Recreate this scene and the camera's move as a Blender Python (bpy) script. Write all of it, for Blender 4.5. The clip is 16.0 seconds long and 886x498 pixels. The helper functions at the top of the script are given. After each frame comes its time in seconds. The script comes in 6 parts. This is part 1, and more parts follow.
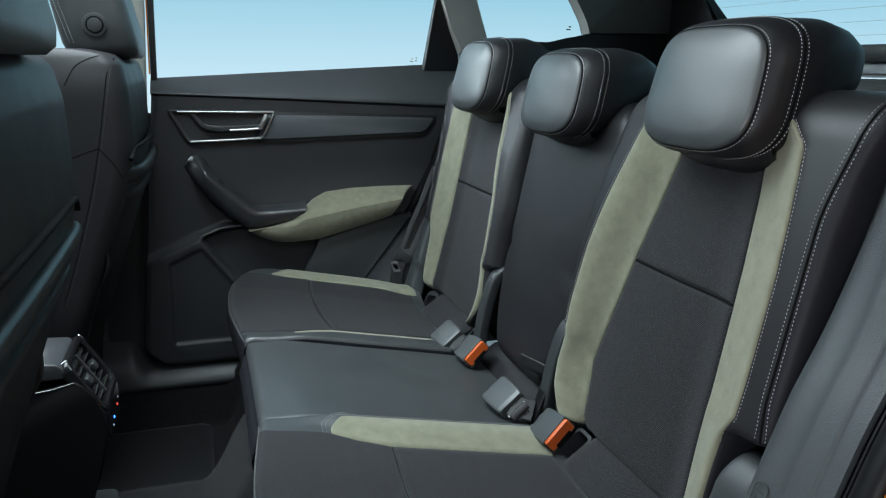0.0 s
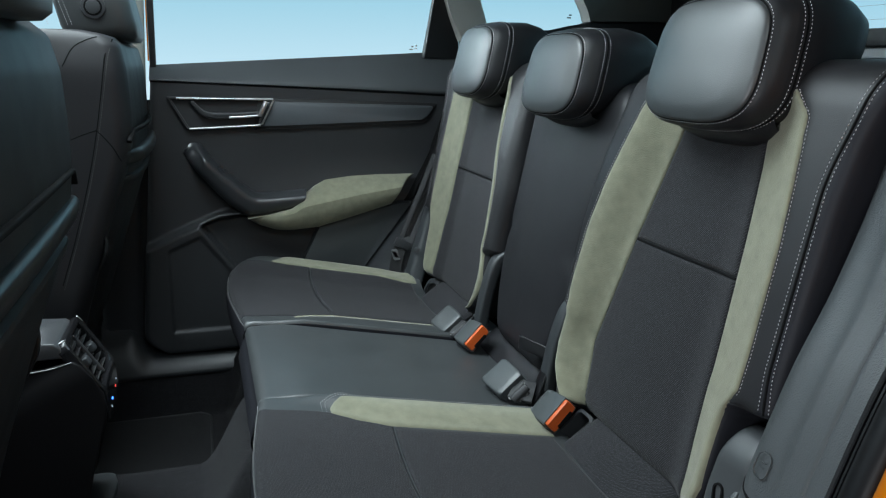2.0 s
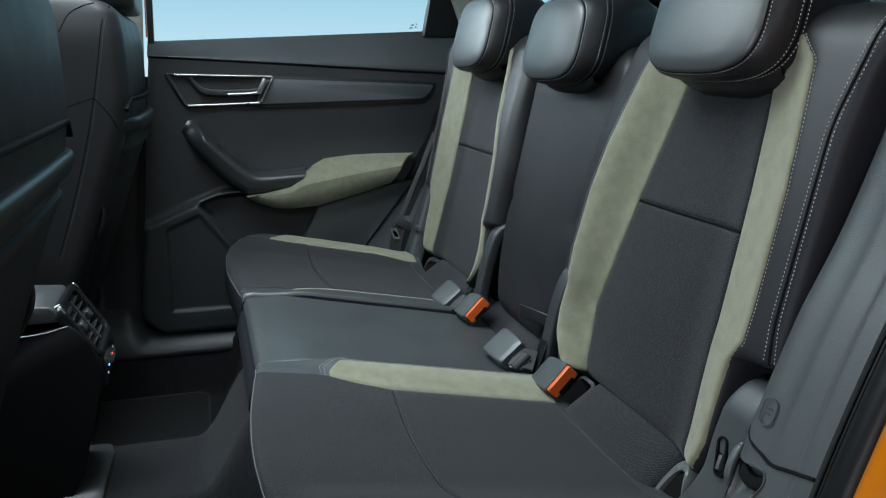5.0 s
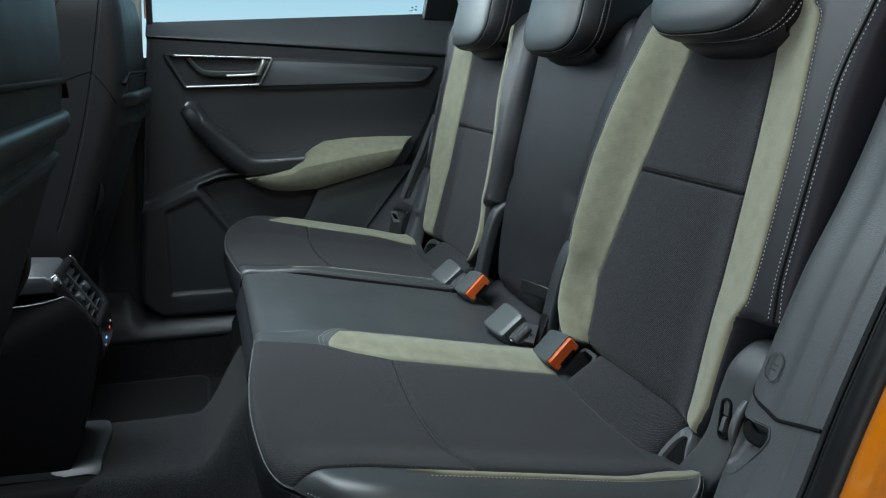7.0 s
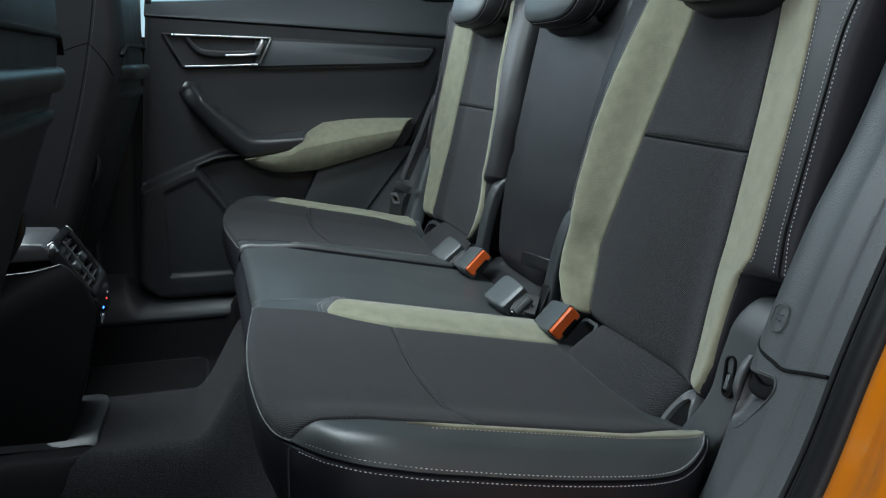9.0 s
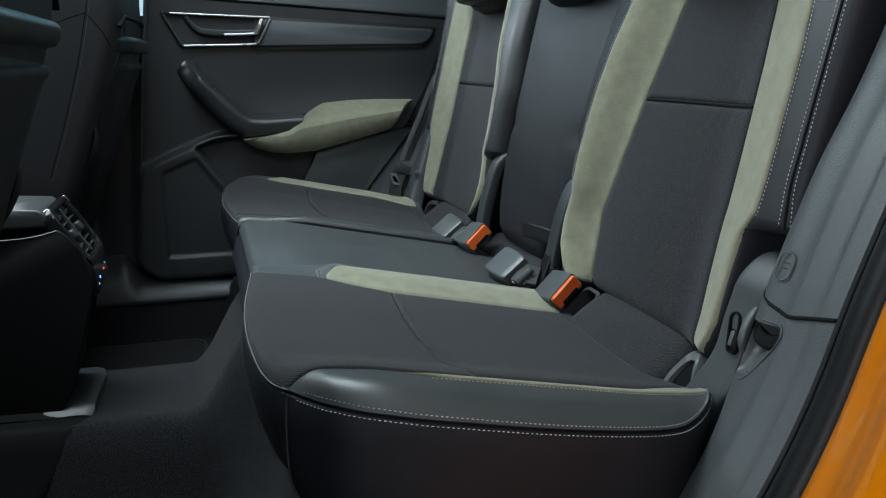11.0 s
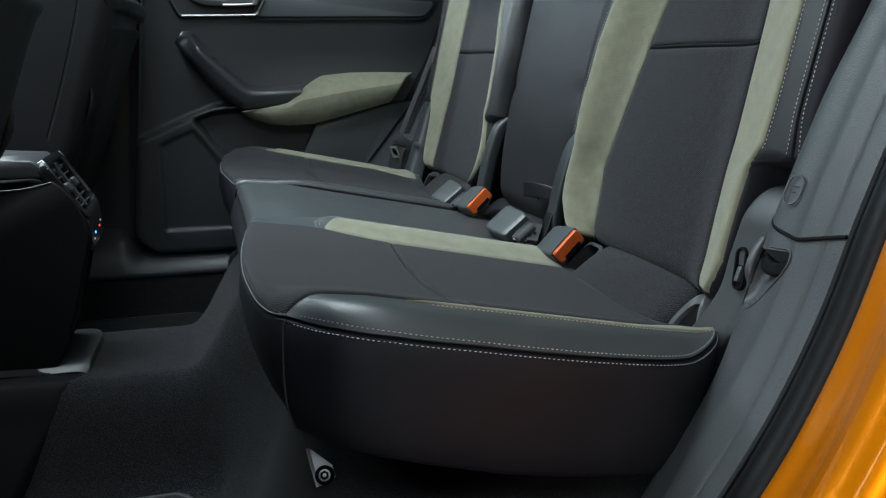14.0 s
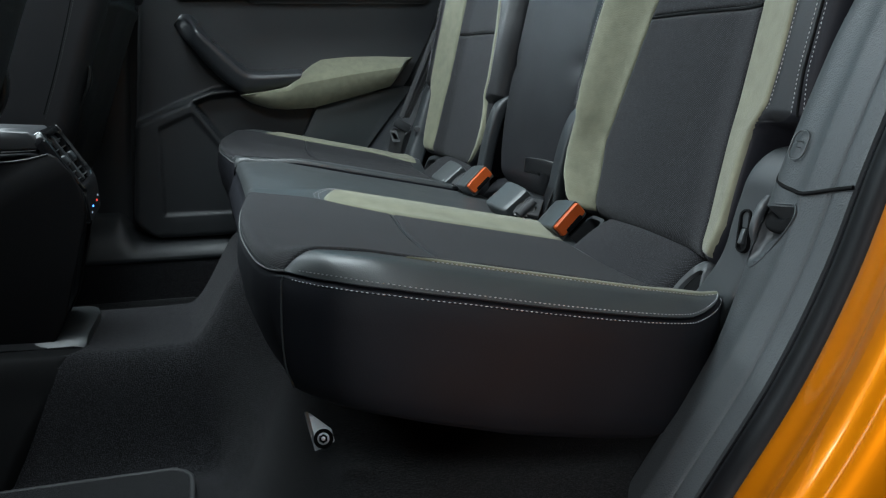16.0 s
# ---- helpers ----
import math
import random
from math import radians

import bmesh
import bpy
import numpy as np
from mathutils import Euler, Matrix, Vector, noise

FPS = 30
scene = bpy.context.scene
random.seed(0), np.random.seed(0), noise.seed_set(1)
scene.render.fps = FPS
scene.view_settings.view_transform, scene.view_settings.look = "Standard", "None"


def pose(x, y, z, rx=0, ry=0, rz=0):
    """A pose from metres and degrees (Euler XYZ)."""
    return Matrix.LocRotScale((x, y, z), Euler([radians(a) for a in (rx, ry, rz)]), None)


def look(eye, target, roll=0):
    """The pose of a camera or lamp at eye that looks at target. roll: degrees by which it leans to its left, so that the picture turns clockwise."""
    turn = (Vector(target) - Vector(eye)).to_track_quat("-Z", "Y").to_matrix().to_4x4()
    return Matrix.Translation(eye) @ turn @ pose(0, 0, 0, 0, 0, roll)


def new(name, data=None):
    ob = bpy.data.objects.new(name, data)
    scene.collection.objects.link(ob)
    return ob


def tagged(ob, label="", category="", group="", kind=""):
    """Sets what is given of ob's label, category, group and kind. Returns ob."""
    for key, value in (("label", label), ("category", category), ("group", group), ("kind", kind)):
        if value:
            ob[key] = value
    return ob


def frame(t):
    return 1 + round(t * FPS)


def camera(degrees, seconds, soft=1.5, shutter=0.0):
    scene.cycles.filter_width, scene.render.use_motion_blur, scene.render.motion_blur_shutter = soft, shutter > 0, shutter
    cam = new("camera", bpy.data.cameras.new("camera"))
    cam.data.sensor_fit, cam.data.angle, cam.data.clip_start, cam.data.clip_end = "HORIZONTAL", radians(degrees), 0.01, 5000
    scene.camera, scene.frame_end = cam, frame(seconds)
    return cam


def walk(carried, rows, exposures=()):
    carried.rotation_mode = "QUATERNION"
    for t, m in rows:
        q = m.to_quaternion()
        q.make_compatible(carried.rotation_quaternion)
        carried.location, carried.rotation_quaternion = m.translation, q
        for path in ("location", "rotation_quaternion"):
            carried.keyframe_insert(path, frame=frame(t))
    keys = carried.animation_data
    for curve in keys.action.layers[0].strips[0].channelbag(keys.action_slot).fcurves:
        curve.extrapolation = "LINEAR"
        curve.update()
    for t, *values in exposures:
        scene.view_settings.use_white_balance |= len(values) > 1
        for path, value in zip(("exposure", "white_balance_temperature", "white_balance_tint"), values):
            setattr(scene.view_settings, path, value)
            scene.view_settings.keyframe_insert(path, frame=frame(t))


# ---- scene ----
# World: x to the car's rear, y from the open door across the car, z up from the floor.
cam = camera(59.89, 16.0, soft=1.2)
EYE_X, EYE_Y, YAW, PITCH, ROLL = 0.3691, -1.1919, -17.396, -13.588, 0.420
HEIGHTS = [
    (0.0, 0.8803),
    (0.5, 0.8726),
    (1.0, 0.8651),
    (1.5, 0.8575),
    (2.0, 0.8497),
    (2.5, 0.8416),
    (3.0, 0.8332),
    (3.5, 0.8244),
    (4.0, 0.8153),
    (6.5, 0.7641),
    (7.0, 0.7529),
    (7.5, 0.7415),
    (8.0, 0.7300),
    (8.5, 0.7183),
    (9.0, 0.7066),
    (11.5, 0.6481),
    (12.0, 0.6367),
    (12.5, 0.6255),
    (13.0, 0.6146),
    (13.5, 0.6039),
    (14.0, 0.5935),
    (14.5, 0.5835),
    (15.0, 0.5738),
    (15.5, 0.5646),
    (16.0, 0.5558),
]


def eye_pose(z):
    a, b = radians(YAW), radians(PITCH)
    way = Vector((-math.sin(a) * math.cos(b), math.cos(a) * math.cos(b), math.sin(b)))
    eye = Vector((EYE_X, EYE_Y, z))
    return look(eye, eye + way, ROLL)


walk(cam, [(t, eye_pose(z)) for t, z in HEIGHTS])

# ---- light ----
world = bpy.data.worlds.new("studio")
scene.world = world
world.use_nodes = True
wn = world.node_tree.nodes
wn["Background"].inputs["Color"].default_value = (0.62, 0.72, 0.78, 1)
wn["Background"].inputs["Strength"].default_value = 0.022


def softbox(name, eye, target, sx, sy, power, colour):
    data = bpy.data.lights.new(name, "AREA")
    data.shape, data.size, data.size_y, data.energy, data.color = "RECTANGLE", sx, sy, power, colour
    ob = new(name, data)
    ob.matrix_world = look(eye, target)
    return ob


COOL = (0.80, 0.94, 1.0)
# added overhead lamp, lights the cabin through the opening cut in the ceiling
softbox("softbox_roof", (-0.04, 0.0, 2.0), (0.15, 0.0, 0.3), 1.4, 1.3, 70, COOL)
softbox("softbox_front", (-2.4, 0.2, 1.9), (0.8, 0.0, 0.6), 1.8, 1.2, 31, COOL)
softbox("softbox_side", (-2.0, -2.0, 0.8), (0.7, -0.85, 0.4), 0.5, 0.7, 40, (0.92, 0.96, 1.0))
softbox("softbox_far", (-1.7, 2.6, 2.3), (0.8, -0.3, 0.7), 1.7, 1.3, 98, COOL)
softbox("softbox_door", (0.40, -2.6, 2.2), (0.75, 0.3, 0.5), 1.4, 0.7, 22, COOL)

# ---- materials ----


def mat_base(name):
    m = bpy.data.materials.new(name)
    m.use_nodes = True
    return m, m.node_tree.nodes, m.node_tree.links, m.node_tree.nodes["Principled BSDF"]


def surface(name, colour, rough=0.5, metal=0.0, spec=0.5, grain=None, stain=0.12, stain_size=18.0, kind="noise", bump=0.3, dist=0.0006,
            sheen=0.0, coat=0.0, rough_var=0.08, fleck=None):
    """A surface with grain relief, two scales of colour variation and uneven gloss."""
    m, n, l, b = mat_base(name)
    b.inputs["Metallic"].default_value = metal
    b.inputs["Specular IOR Level"].default_value = spec
    b.inputs["Sheen Weight"].default_value = sheen
    b.inputs["Coat Weight"].default_value = coat
    b.inputs["Coat Roughness"].default_value = 0.03
    co = n.new("ShaderNodeTexCoord")
    big = n.new("ShaderNodeTexNoise")
    big.inputs["Scale"].default_value, big.inputs["Detail"].default_value = stain_size, 4
    l.new(co.outputs["Object"], big.inputs["Vector"])
    lo, hi = [max(0, c * (1 - stain)) for c in colour], [min(1, c * (1 + stain)) for c in colour]
    ramp = n.new("ShaderNodeMix")
    ramp.data_type = "RGBA"
    ramp.inputs[6].default_value, ramp.inputs[7].default_value = (*lo, 1), (*hi, 1)
    l.new(big.outputs["Fac"], ramp.inputs[0])
    out = ramp.outputs[2]
    rr = n.new("ShaderNodeMapRange")
    rr.inputs["To Min"].default_value, rr.inputs["To Max"].default_value = rough - rough_var, min(1, rough + rough_var)
    l.new(big.outputs["Fac"], rr.inputs["Value"])
    l.new(rr.outputs[0], b.inputs["Roughness"])
    if grain:
        if kind == "voronoi":
            g = n.new("ShaderNodeTexVoronoi")
            g.feature = "F1"
            g.inputs["Scale"].default_value = grain
            h = g.outputs["Distance"]
        else:
            g = n.new("ShaderNodeTexNoise")
            g.inputs["Scale"].default_value, g.inputs["Detail"].default_value = grain, 3
            h = g.outputs["Fac"]
        l.new(co.outputs["Object"], g.inputs["Vector"])
        bp = n.new("ShaderNodeBump")
        bp.inputs["Strength"].default_value, bp.inputs["Distance"].default_value = bump, dist
        l.new(h, bp.inputs["Height"])
        l.new(bp.outputs[0], b.inputs["Normal"])
        if fleck:
            mr = n.new("ShaderNodeMapRange")
            mr.inputs["From Min"].default_value, mr.inputs["From Max"].default_value = fleck[1], fleck[2]
            l.new(h, mr.inputs["Value"])
            mx = n.new("ShaderNodeMix")
            mx.data_type = "RGBA"
            mx.inputs[7].default_value = (*fleck[0], 1)
            l.new(out, mx.inputs[6])
            l.new(mr.outputs[0], mx.inputs[0])
            out = mx.outputs[2]
    l.new(out, b.inputs["Base Color"])
    return m


def fabric_material(name, dark, light, pitch):
    """Woven twill: fine diagonal ribs crossed by a weaker weft, softly uneven."""
    m, n, l, b = mat_base(name)
    b.inputs["Roughness"].default_value = 0.85
    b.inputs["Sheen Weight"].default_value = 0.08
    b.inputs["Sheen Roughness"].default_value = 0.5
    b.inputs["Specular IOR Level"].default_value = 0.25
    co = n.new("ShaderNodeTexCoord")
    ribs = []
    for turn, scale, wobble in ((WARP_TURN, 0.314 / pitch, 3.6), (WEFT_TURN, 0.314 / (pitch * 0.8), 3.8)):
        mp = n.new("ShaderNodeMapping")
        mp.inputs["Rotation"].default_value = turn
        l.new(co.outputs["Object"], mp.inputs["Vector"])
        wv = n.new("ShaderNodeTexWave")
        wv.wave_type, wv.bands_direction = "BANDS", "X"
        wv.inputs["Scale"].default_value, wv.inputs["Distortion"].default_value = scale, wobble
        wv.inputs["Detail"].default_value, wv.inputs["Detail Scale"].default_value = 2, 1.5
        l.new(mp.outputs[0], wv.inputs["Vector"])
        ribs.append(wv.outputs["Fac"])
    cross = n.new("ShaderNodeMath")
    cross.operation = "MULTIPLY"
    l.new(ribs[0], cross.inputs[0])
    soft = n.new("ShaderNodeMapRange")
    soft.inputs["To Min"].default_value, soft.inputs["To Max"].default_value = 0.25, 1.0
    l.new(ribs[1], soft.inputs["Value"])
    l.new(soft.outputs[0], cross.inputs[1])
    peak = n.new("ShaderNodeMath")
    peak.operation = "POWER"
    peak.inputs[1].default_value = 2.2
    l.new(cross.outputs[0], peak.inputs[0])
    noi = n.new("ShaderNodeTexNoise")
    noi.inputs["Scale"].default_value, noi.inputs["Detail"].default_value = 25, 6
    l.new(co.outputs["Object"], noi.inputs["Vector"])
    fuzz = n.new("ShaderNodeTexNoise")
    fuzz.inputs["Scale"].default_value, fuzz.inputs["Detail"].default_value = 480, 3
    l.new(co.outputs["Object"], fuzz.inputs["Vector"])
    wear = n.new("ShaderNodeMapRange")
    wear.inputs["To Min"].default_value, wear.inputs["To Max"].default_value = 0.65, 1.25
    l.new(noi.outputs["Fac"], wear.inputs["Value"])
    fleck = n.new("ShaderNodeMapRange")
    fleck.inputs["From Min"].default_value, fleck.inputs["From Max"].default_value = 0.3, 0.7
    fleck.inputs["To Min"].default_value, fleck.inputs["To Max"].default_value = 0.05, 1.95
    l.new(fuzz.outputs["Fac"], fleck.inputs["Value"])
    m1, m2 = n.new("ShaderNodeMath"), n.new("ShaderNodeMath")
    m1.operation = m2.operation = "MULTIPLY"
    l.new(peak.outputs[0], m1.inputs[0])
    l.new(wear.outputs[0], m1.inputs[1])
    l.new(m1.outputs[0], m2.inputs[0])
    l.new(fleck.outputs[0], m2.inputs[1])
    mix = n.new("ShaderNodeMix")
    mix.data_type = "RGBA"
    mix.inputs[6].default_value, mix.inputs[7].default_value = (*dark, 1), (*light, 1)
    l.new(m2.outputs[0], mix.inputs[0])
    l.new(mix.outputs[2], b.inputs["Base Color"])
    bp = n.new("ShaderNodeBump")
    bp.inputs["Strength"].default_value, bp.inputs["Distance"].default_value = 0.5, 0.0004
    l.new(cross.outputs[0], bp.inputs["Height"])
    l.new(bp.outputs[0], b.inputs["Normal"])
    return m


WARP_TURN, WEFT_TURN = (0.0, 0.62, -0.80), (0.0, 0.62, 0.95)
# one black leather; the second and third copies are darkened to stand for shade
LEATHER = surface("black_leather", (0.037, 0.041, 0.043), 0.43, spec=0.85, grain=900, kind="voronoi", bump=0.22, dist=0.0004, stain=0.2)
LEATHER_SHADED = surface("black_leather_shaded", (0.012, 0.012, 0.014), 0.48, spec=0.35, grain=700, kind="voronoi", bump=0.18, dist=0.0004, stain=0.2)
LEATHER_HALF_SHADED = surface("black_leather_half_shaded", (0.016, 0.016, 0.018), 0.44, spec=0.42, grain=900, kind="voronoi", bump=0.25, dist=0.0004, stain=0.2)
SKIRT = surface("dull_black_vinyl", (0.017, 0.0175, 0.022), 0.55, spec=0.2, grain=700, kind="voronoi", bump=0.15, dist=0.0004, stain=0.2)
FABRIC = fabric_material("charcoal_woven_fabric", (0.010, 0.010, 0.011), (0.080, 0.078, 0.091), 0.0020)
OLIVE = surface("olive_suede", (0.200, 0.197, 0.139), 0.9, spec=0.2, grain=650, bump=0.7, dist=0.0008, stain=0.32, stain_size=55, sheen=0.3, rough_var=0.05)
THREAD = surface("pale_grey_thread", (0.52, 0.51, 0.53), 0.7, stain=0.1)
DARK_THREAD = surface("dark_thread", (0.09, 0.09, 0.09), 0.7, stain=0.1)
TRIM_GRAIN = surface("coarse_grained_trim_plastic", (0.054, 0.060, 0.064), 0.46, grain=620, kind="voronoi", bump=0.5, dist=0.0005, stain=0.1)
PLASTIC = surface("grained_grey_plastic", (0.056, 0.062, 0.065), 0.44, grain=700, kind="voronoi", bump=0.3, dist=0.0004, stain=0.1)
GUIDE = surface("dark_grey_guide_plastic", (0.030, 0.033, 0.036), 0.42, grain=900, bump=0.2, dist=0.0004, stain=0.12)
CONSOLE_BLACK = surface("deep_black_console", (0.006, 0.006, 0.007), 0.55, spec=0.25, grain=900, bump=0.2, dist=0.0004)
SATIN_BLACK = surface("satin_black_shell", (0.016, 0.017, 0.018), 0.34, spec=0.4, grain=1200, bump=0.08, dist=0.0003, stain=0.1)
SMOOTH_PLASTIC = surface("smooth_grey_plastic", (0.052, 0.057, 0.061), 0.44, grain=1500, bump=0.1, dist=0.0002, stain=0.08)
BUCKLE_GREY = surface("buckle_grey_plastic", (0.060, 0.066, 0.068), 0.34, grain=1200, bump=0.15, dist=0.0003, stain=0.1)
PALE_PLASTIC = surface("mid_grey_plastic", (0.13, 0.135, 0.14), 0.4, stain=0.1)
PLASTIC_FINE = surface("fine_black_plastic", (0.034, 0.036, 0.039), 0.42, grain=900, bump=0.2, dist=0.0004, stain=0.12)
RAIL = surface("soft_rail_plastic", (0.060, 0.065, 0.070), 0.5, grain=900, bump=0.2, dist=0.0004, stain=0.1)
PLASTIC_DARK = surface("matt_black_plastic", (0.014, 0.014, 0.015), 0.55, grain=900, bump=0.2, dist=0.0004)
FOOT_GREY = surface("satin_grey_foot_plastic", (0.034, 0.037, 0.039), 0.40, spec=0.5, grain=1200, bump=0.1, dist=0.0003, stain=0.08)
GLOSS = surface("gloss_black_plastic", (0.010, 0.010, 0.011), 0.12, stain=0.05, rough_var=0.04)
CHROME = surface("satin_chrome", (0.80, 0.80, 0.81), 0.28, metal=1.0, stain=0.05, rough_var=0.05)
STEEL = surface("brushed_steel", (0.24, 0.24, 0.24), 0.42, metal=1.0, grain=300, bump=0.1, stain=0.15)
ZINC = surface("bright_zinc_plate", (0.55, 0.56, 0.58), 0.36, metal=0.9, grain=400, bump=0.1, stain=0.2)
RUBBER = surface("black_rubber", (0.0045, 0.0045, 0.005), 0.75, spec=0.12, grain=500, bump=0.2, stain=0.15)
HANDLE = surface("satin_black_handle", (0.034, 0.036, 0.040), 0.30, spec=0.8, grain=1200, bump=0.08, dist=0.0003, stain=0.1)
SEAL_RUBBER = surface("seal_rubber", (0.004, 0.004, 0.005), 0.48, spec=0.22, grain=600, bump=0.15, dist=0.0004, stain=0.15)
CARPET = surface("dark_needled_carpet", (0.008, 0.008, 0.009), 0.97, spec=0.1, grain=650, bump=0.9, dist=0.0025, stain=0.5, stain_size=30, sheen=0.05,
                 fleck=((0.036, 0.035, 0.039), 0.46, 0.70))
MAT_PILE = surface("floor_mat_pile", (0.006, 0.006, 0.007), 0.95, spec=0.1, grain=900, bump=0.9, dist=0.002, stain=0.25, stain_size=60, sheen=0.1,
                   fleck=((0.022, 0.022, 0.025), 0.52, 0.75))
HEADLINER = surface("pale_grey_headliner", (0.50, 0.49, 0.45), 0.9, spec=0.15, grain=600, bump=0.4, dist=0.0006, stain=0.08)
PAINT = surface("orange_metallic_paint", (0.95, 0.265, 0.001), 0.34, metal=0.62, spec=0.1, stain=0.04, coat=0.7, rough_var=0.02)
ORANGE = surface("orange_plastic", (0.58, 0.095, 0.014), 0.4, stain=0.08)
WEBBING = surface("black_belt_webbing", (0.018, 0.018, 0.020), 0.6, grain=800, bump=0.5, dist=0.0006)
STRAP = surface("deep_black_strap", (0.004, 0.004, 0.005), 0.38, grain=800, bump=0.3, dist=0.0004)
STUDIO = surface("studio_floor_grey", (0.32, 0.33, 0.34), 0.6, stain=0.08, stain_size=2)


def glow(name, colour, strength):
    m, n, l, b = mat_base(name)
    b.inputs["Base Color"].default_value = (*colour, 1)
    b.inputs["Emission Color"].default_value = (*colour, 1)
    b.inputs["Emission Strength"].default_value = strength
    return m


def glass_material():
    m, n, l, b = mat_base("car_glass")
    b.inputs["Base Color"].default_value = (0.93, 0.96, 0.97, 1)
    b.inputs["Transmission Weight"].default_value = 1.0
    b.inputs["Roughness"].default_value = 0.0
    b.inputs["IOR"].default_value = 1.02
    return m


GLASS = glass_material()


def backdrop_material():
    """A studio backdrop that glows instead of being lit, pale near the ground and bluer higher up."""
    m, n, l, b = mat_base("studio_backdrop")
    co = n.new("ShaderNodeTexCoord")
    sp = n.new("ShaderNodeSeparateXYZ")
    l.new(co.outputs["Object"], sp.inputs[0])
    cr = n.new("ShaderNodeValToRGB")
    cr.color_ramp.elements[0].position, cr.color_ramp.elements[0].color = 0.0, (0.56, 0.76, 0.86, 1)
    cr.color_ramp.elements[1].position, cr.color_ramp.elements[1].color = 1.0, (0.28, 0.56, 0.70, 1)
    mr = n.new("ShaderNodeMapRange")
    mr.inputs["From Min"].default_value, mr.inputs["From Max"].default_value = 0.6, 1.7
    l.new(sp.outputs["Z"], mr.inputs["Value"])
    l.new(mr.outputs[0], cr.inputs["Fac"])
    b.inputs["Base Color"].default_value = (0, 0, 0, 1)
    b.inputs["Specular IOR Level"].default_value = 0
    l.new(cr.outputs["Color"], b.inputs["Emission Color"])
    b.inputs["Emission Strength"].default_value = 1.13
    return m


BACKDROP = backdrop_material()

# ---- mesh helpers ----


def empty(name, label="", category="", group="", kind="", at=(0, 0, 0)):
    ob = new(name)
    ob.location = at
    ob.empty_display_size = 0.05
    return tagged(ob, label, category, group, kind)


def link(name, verts, faces, material, parent=None, label="", smooth=True, sharp=None):
    me = bpy.data.meshes.new(name)
    me.from_pydata([tuple(v) for v in verts], [], faces)
    me.materials.append(material)
    bm = bmesh.new()
    bm.from_mesh(me)
    bmesh.ops.remove_doubles(bm, verts=bm.verts, dist=1e-6)
    bmesh.ops.recalc_face_normals(bm, faces=bm.faces)
    bm.to_mesh(me)
    bm.free()
    if smooth:
        me.polygons.foreach_set("use_smooth", [True] * len(me.polygons))
        if sharp:
            me.set_sharp_from_angle(angle=radians(sharp))
    ob = new(name, me)
    if parent:
        ob.parent = parent
        if parent.data is None:
            ob.matrix_parent_inverse = Matrix.Translation(-parent.location)
    if label:
        ob["label"] = label
    return ob


def part(name, bm, material, parent, label="", sharp=35):
    """One mesh object from a bmesh, under a thing or a part."""
    verts = [v.co.copy() for v in bm.verts]
    bm.verts.index_update()
    faces = [[v.index for v in f.verts] for f in bm.faces]
    bm.free()
    return link(name, verts, faces, material, parent, label, True, sharp)


def sheet_faces(nr, nc, base=0, wrap=False):
    cols = nc if wrap else nc - 1
    return [(base + i * nc + j, base + i * nc + (j + 1) % nc, base + (i + 1) * nc + (j + 1) % nc, base + (i + 1) * nc + j)
            for i in range(nr - 1) for j in range(cols)]


def sheet(name, rows, material, parent=None, label="", sharp=None):
    """A mesh from rows of points."""
    nc = len(rows[0])
    return link(name, [p for r in rows for p in r], sheet_faces(len(rows), nc), material, parent, label, True, sharp)


def loft(name, rings, material, parent=None, label="", sharp=40, caps=True):
    """Closed rings joined in order, with capped ends."""
    n = len(rings[0])
    faces = sheet_faces(len(rings), n, 0, True)
    if caps:
        faces += [tuple(range(n)), tuple(range((len(rings) - 1) * n, len(rings) * n))]
    return link(name, [p for r in rings for p in r], faces, material, parent, label, True, sharp)


def rounded(hw, hh, r, k=5):
    """A rounded rectangle about the origin, as 2D points."""
    r = min(r, hw * 0.98, hh * 0.98)
    pts = []
    for cx, cy, a0 in ((hw - r, hh - r, 0), (-hw + r, hh - r, 90), (-hw + r, -hh + r, 180), (hw - r, -hh + r, 270)):
        for i in range(k + 1):
            a = radians(a0 + 90 * i / k)
            pts.append((cx + r * math.cos(a), cy + r * math.sin(a)))
    return pts


def box_bm(size, bevel=0.003, m=None, segments=2):
    bm = bmesh.new()
    bmesh.ops.create_cube(bm, size=1.0)
    bmesh.ops.scale(bm, vec=size, verts=bm.verts)
    if bevel:
        bmesh.ops.bevel(bm, geom=list(bm.edges), offset=bevel, segments=segments, affect="EDGES", profile=0.6)
    if m is not None:
        bmesh.ops.transform(bm, matrix=m, verts=bm.verts)
    return bm


def box(name, size, at, material, parent=None, label="", bevel=0.003, rot=(0, 0, 0)):
    return part(name, box_bm(size, bevel, pose(*at, *rot)), material, parent, label)


def rod_bm(r, length, m, sides=20, bevel=0.0):
    bm = bmesh.new()
    bmesh.ops.create_cone(bm, cap_ends=True, segments=sides, radius1=r, radius2=r, depth=length)
    if bevel:
        rim = [e for e in bm.edges if abs(e.verts[0].co.z - e.verts[1].co.z) < 1e-6]
        bmesh.ops.bevel(bm, geom=rim, offset=bevel, segments=2, affect="EDGES", profile=0.6)
    bmesh.ops.transform(bm, matrix=m, verts=bm.verts)
    return bm


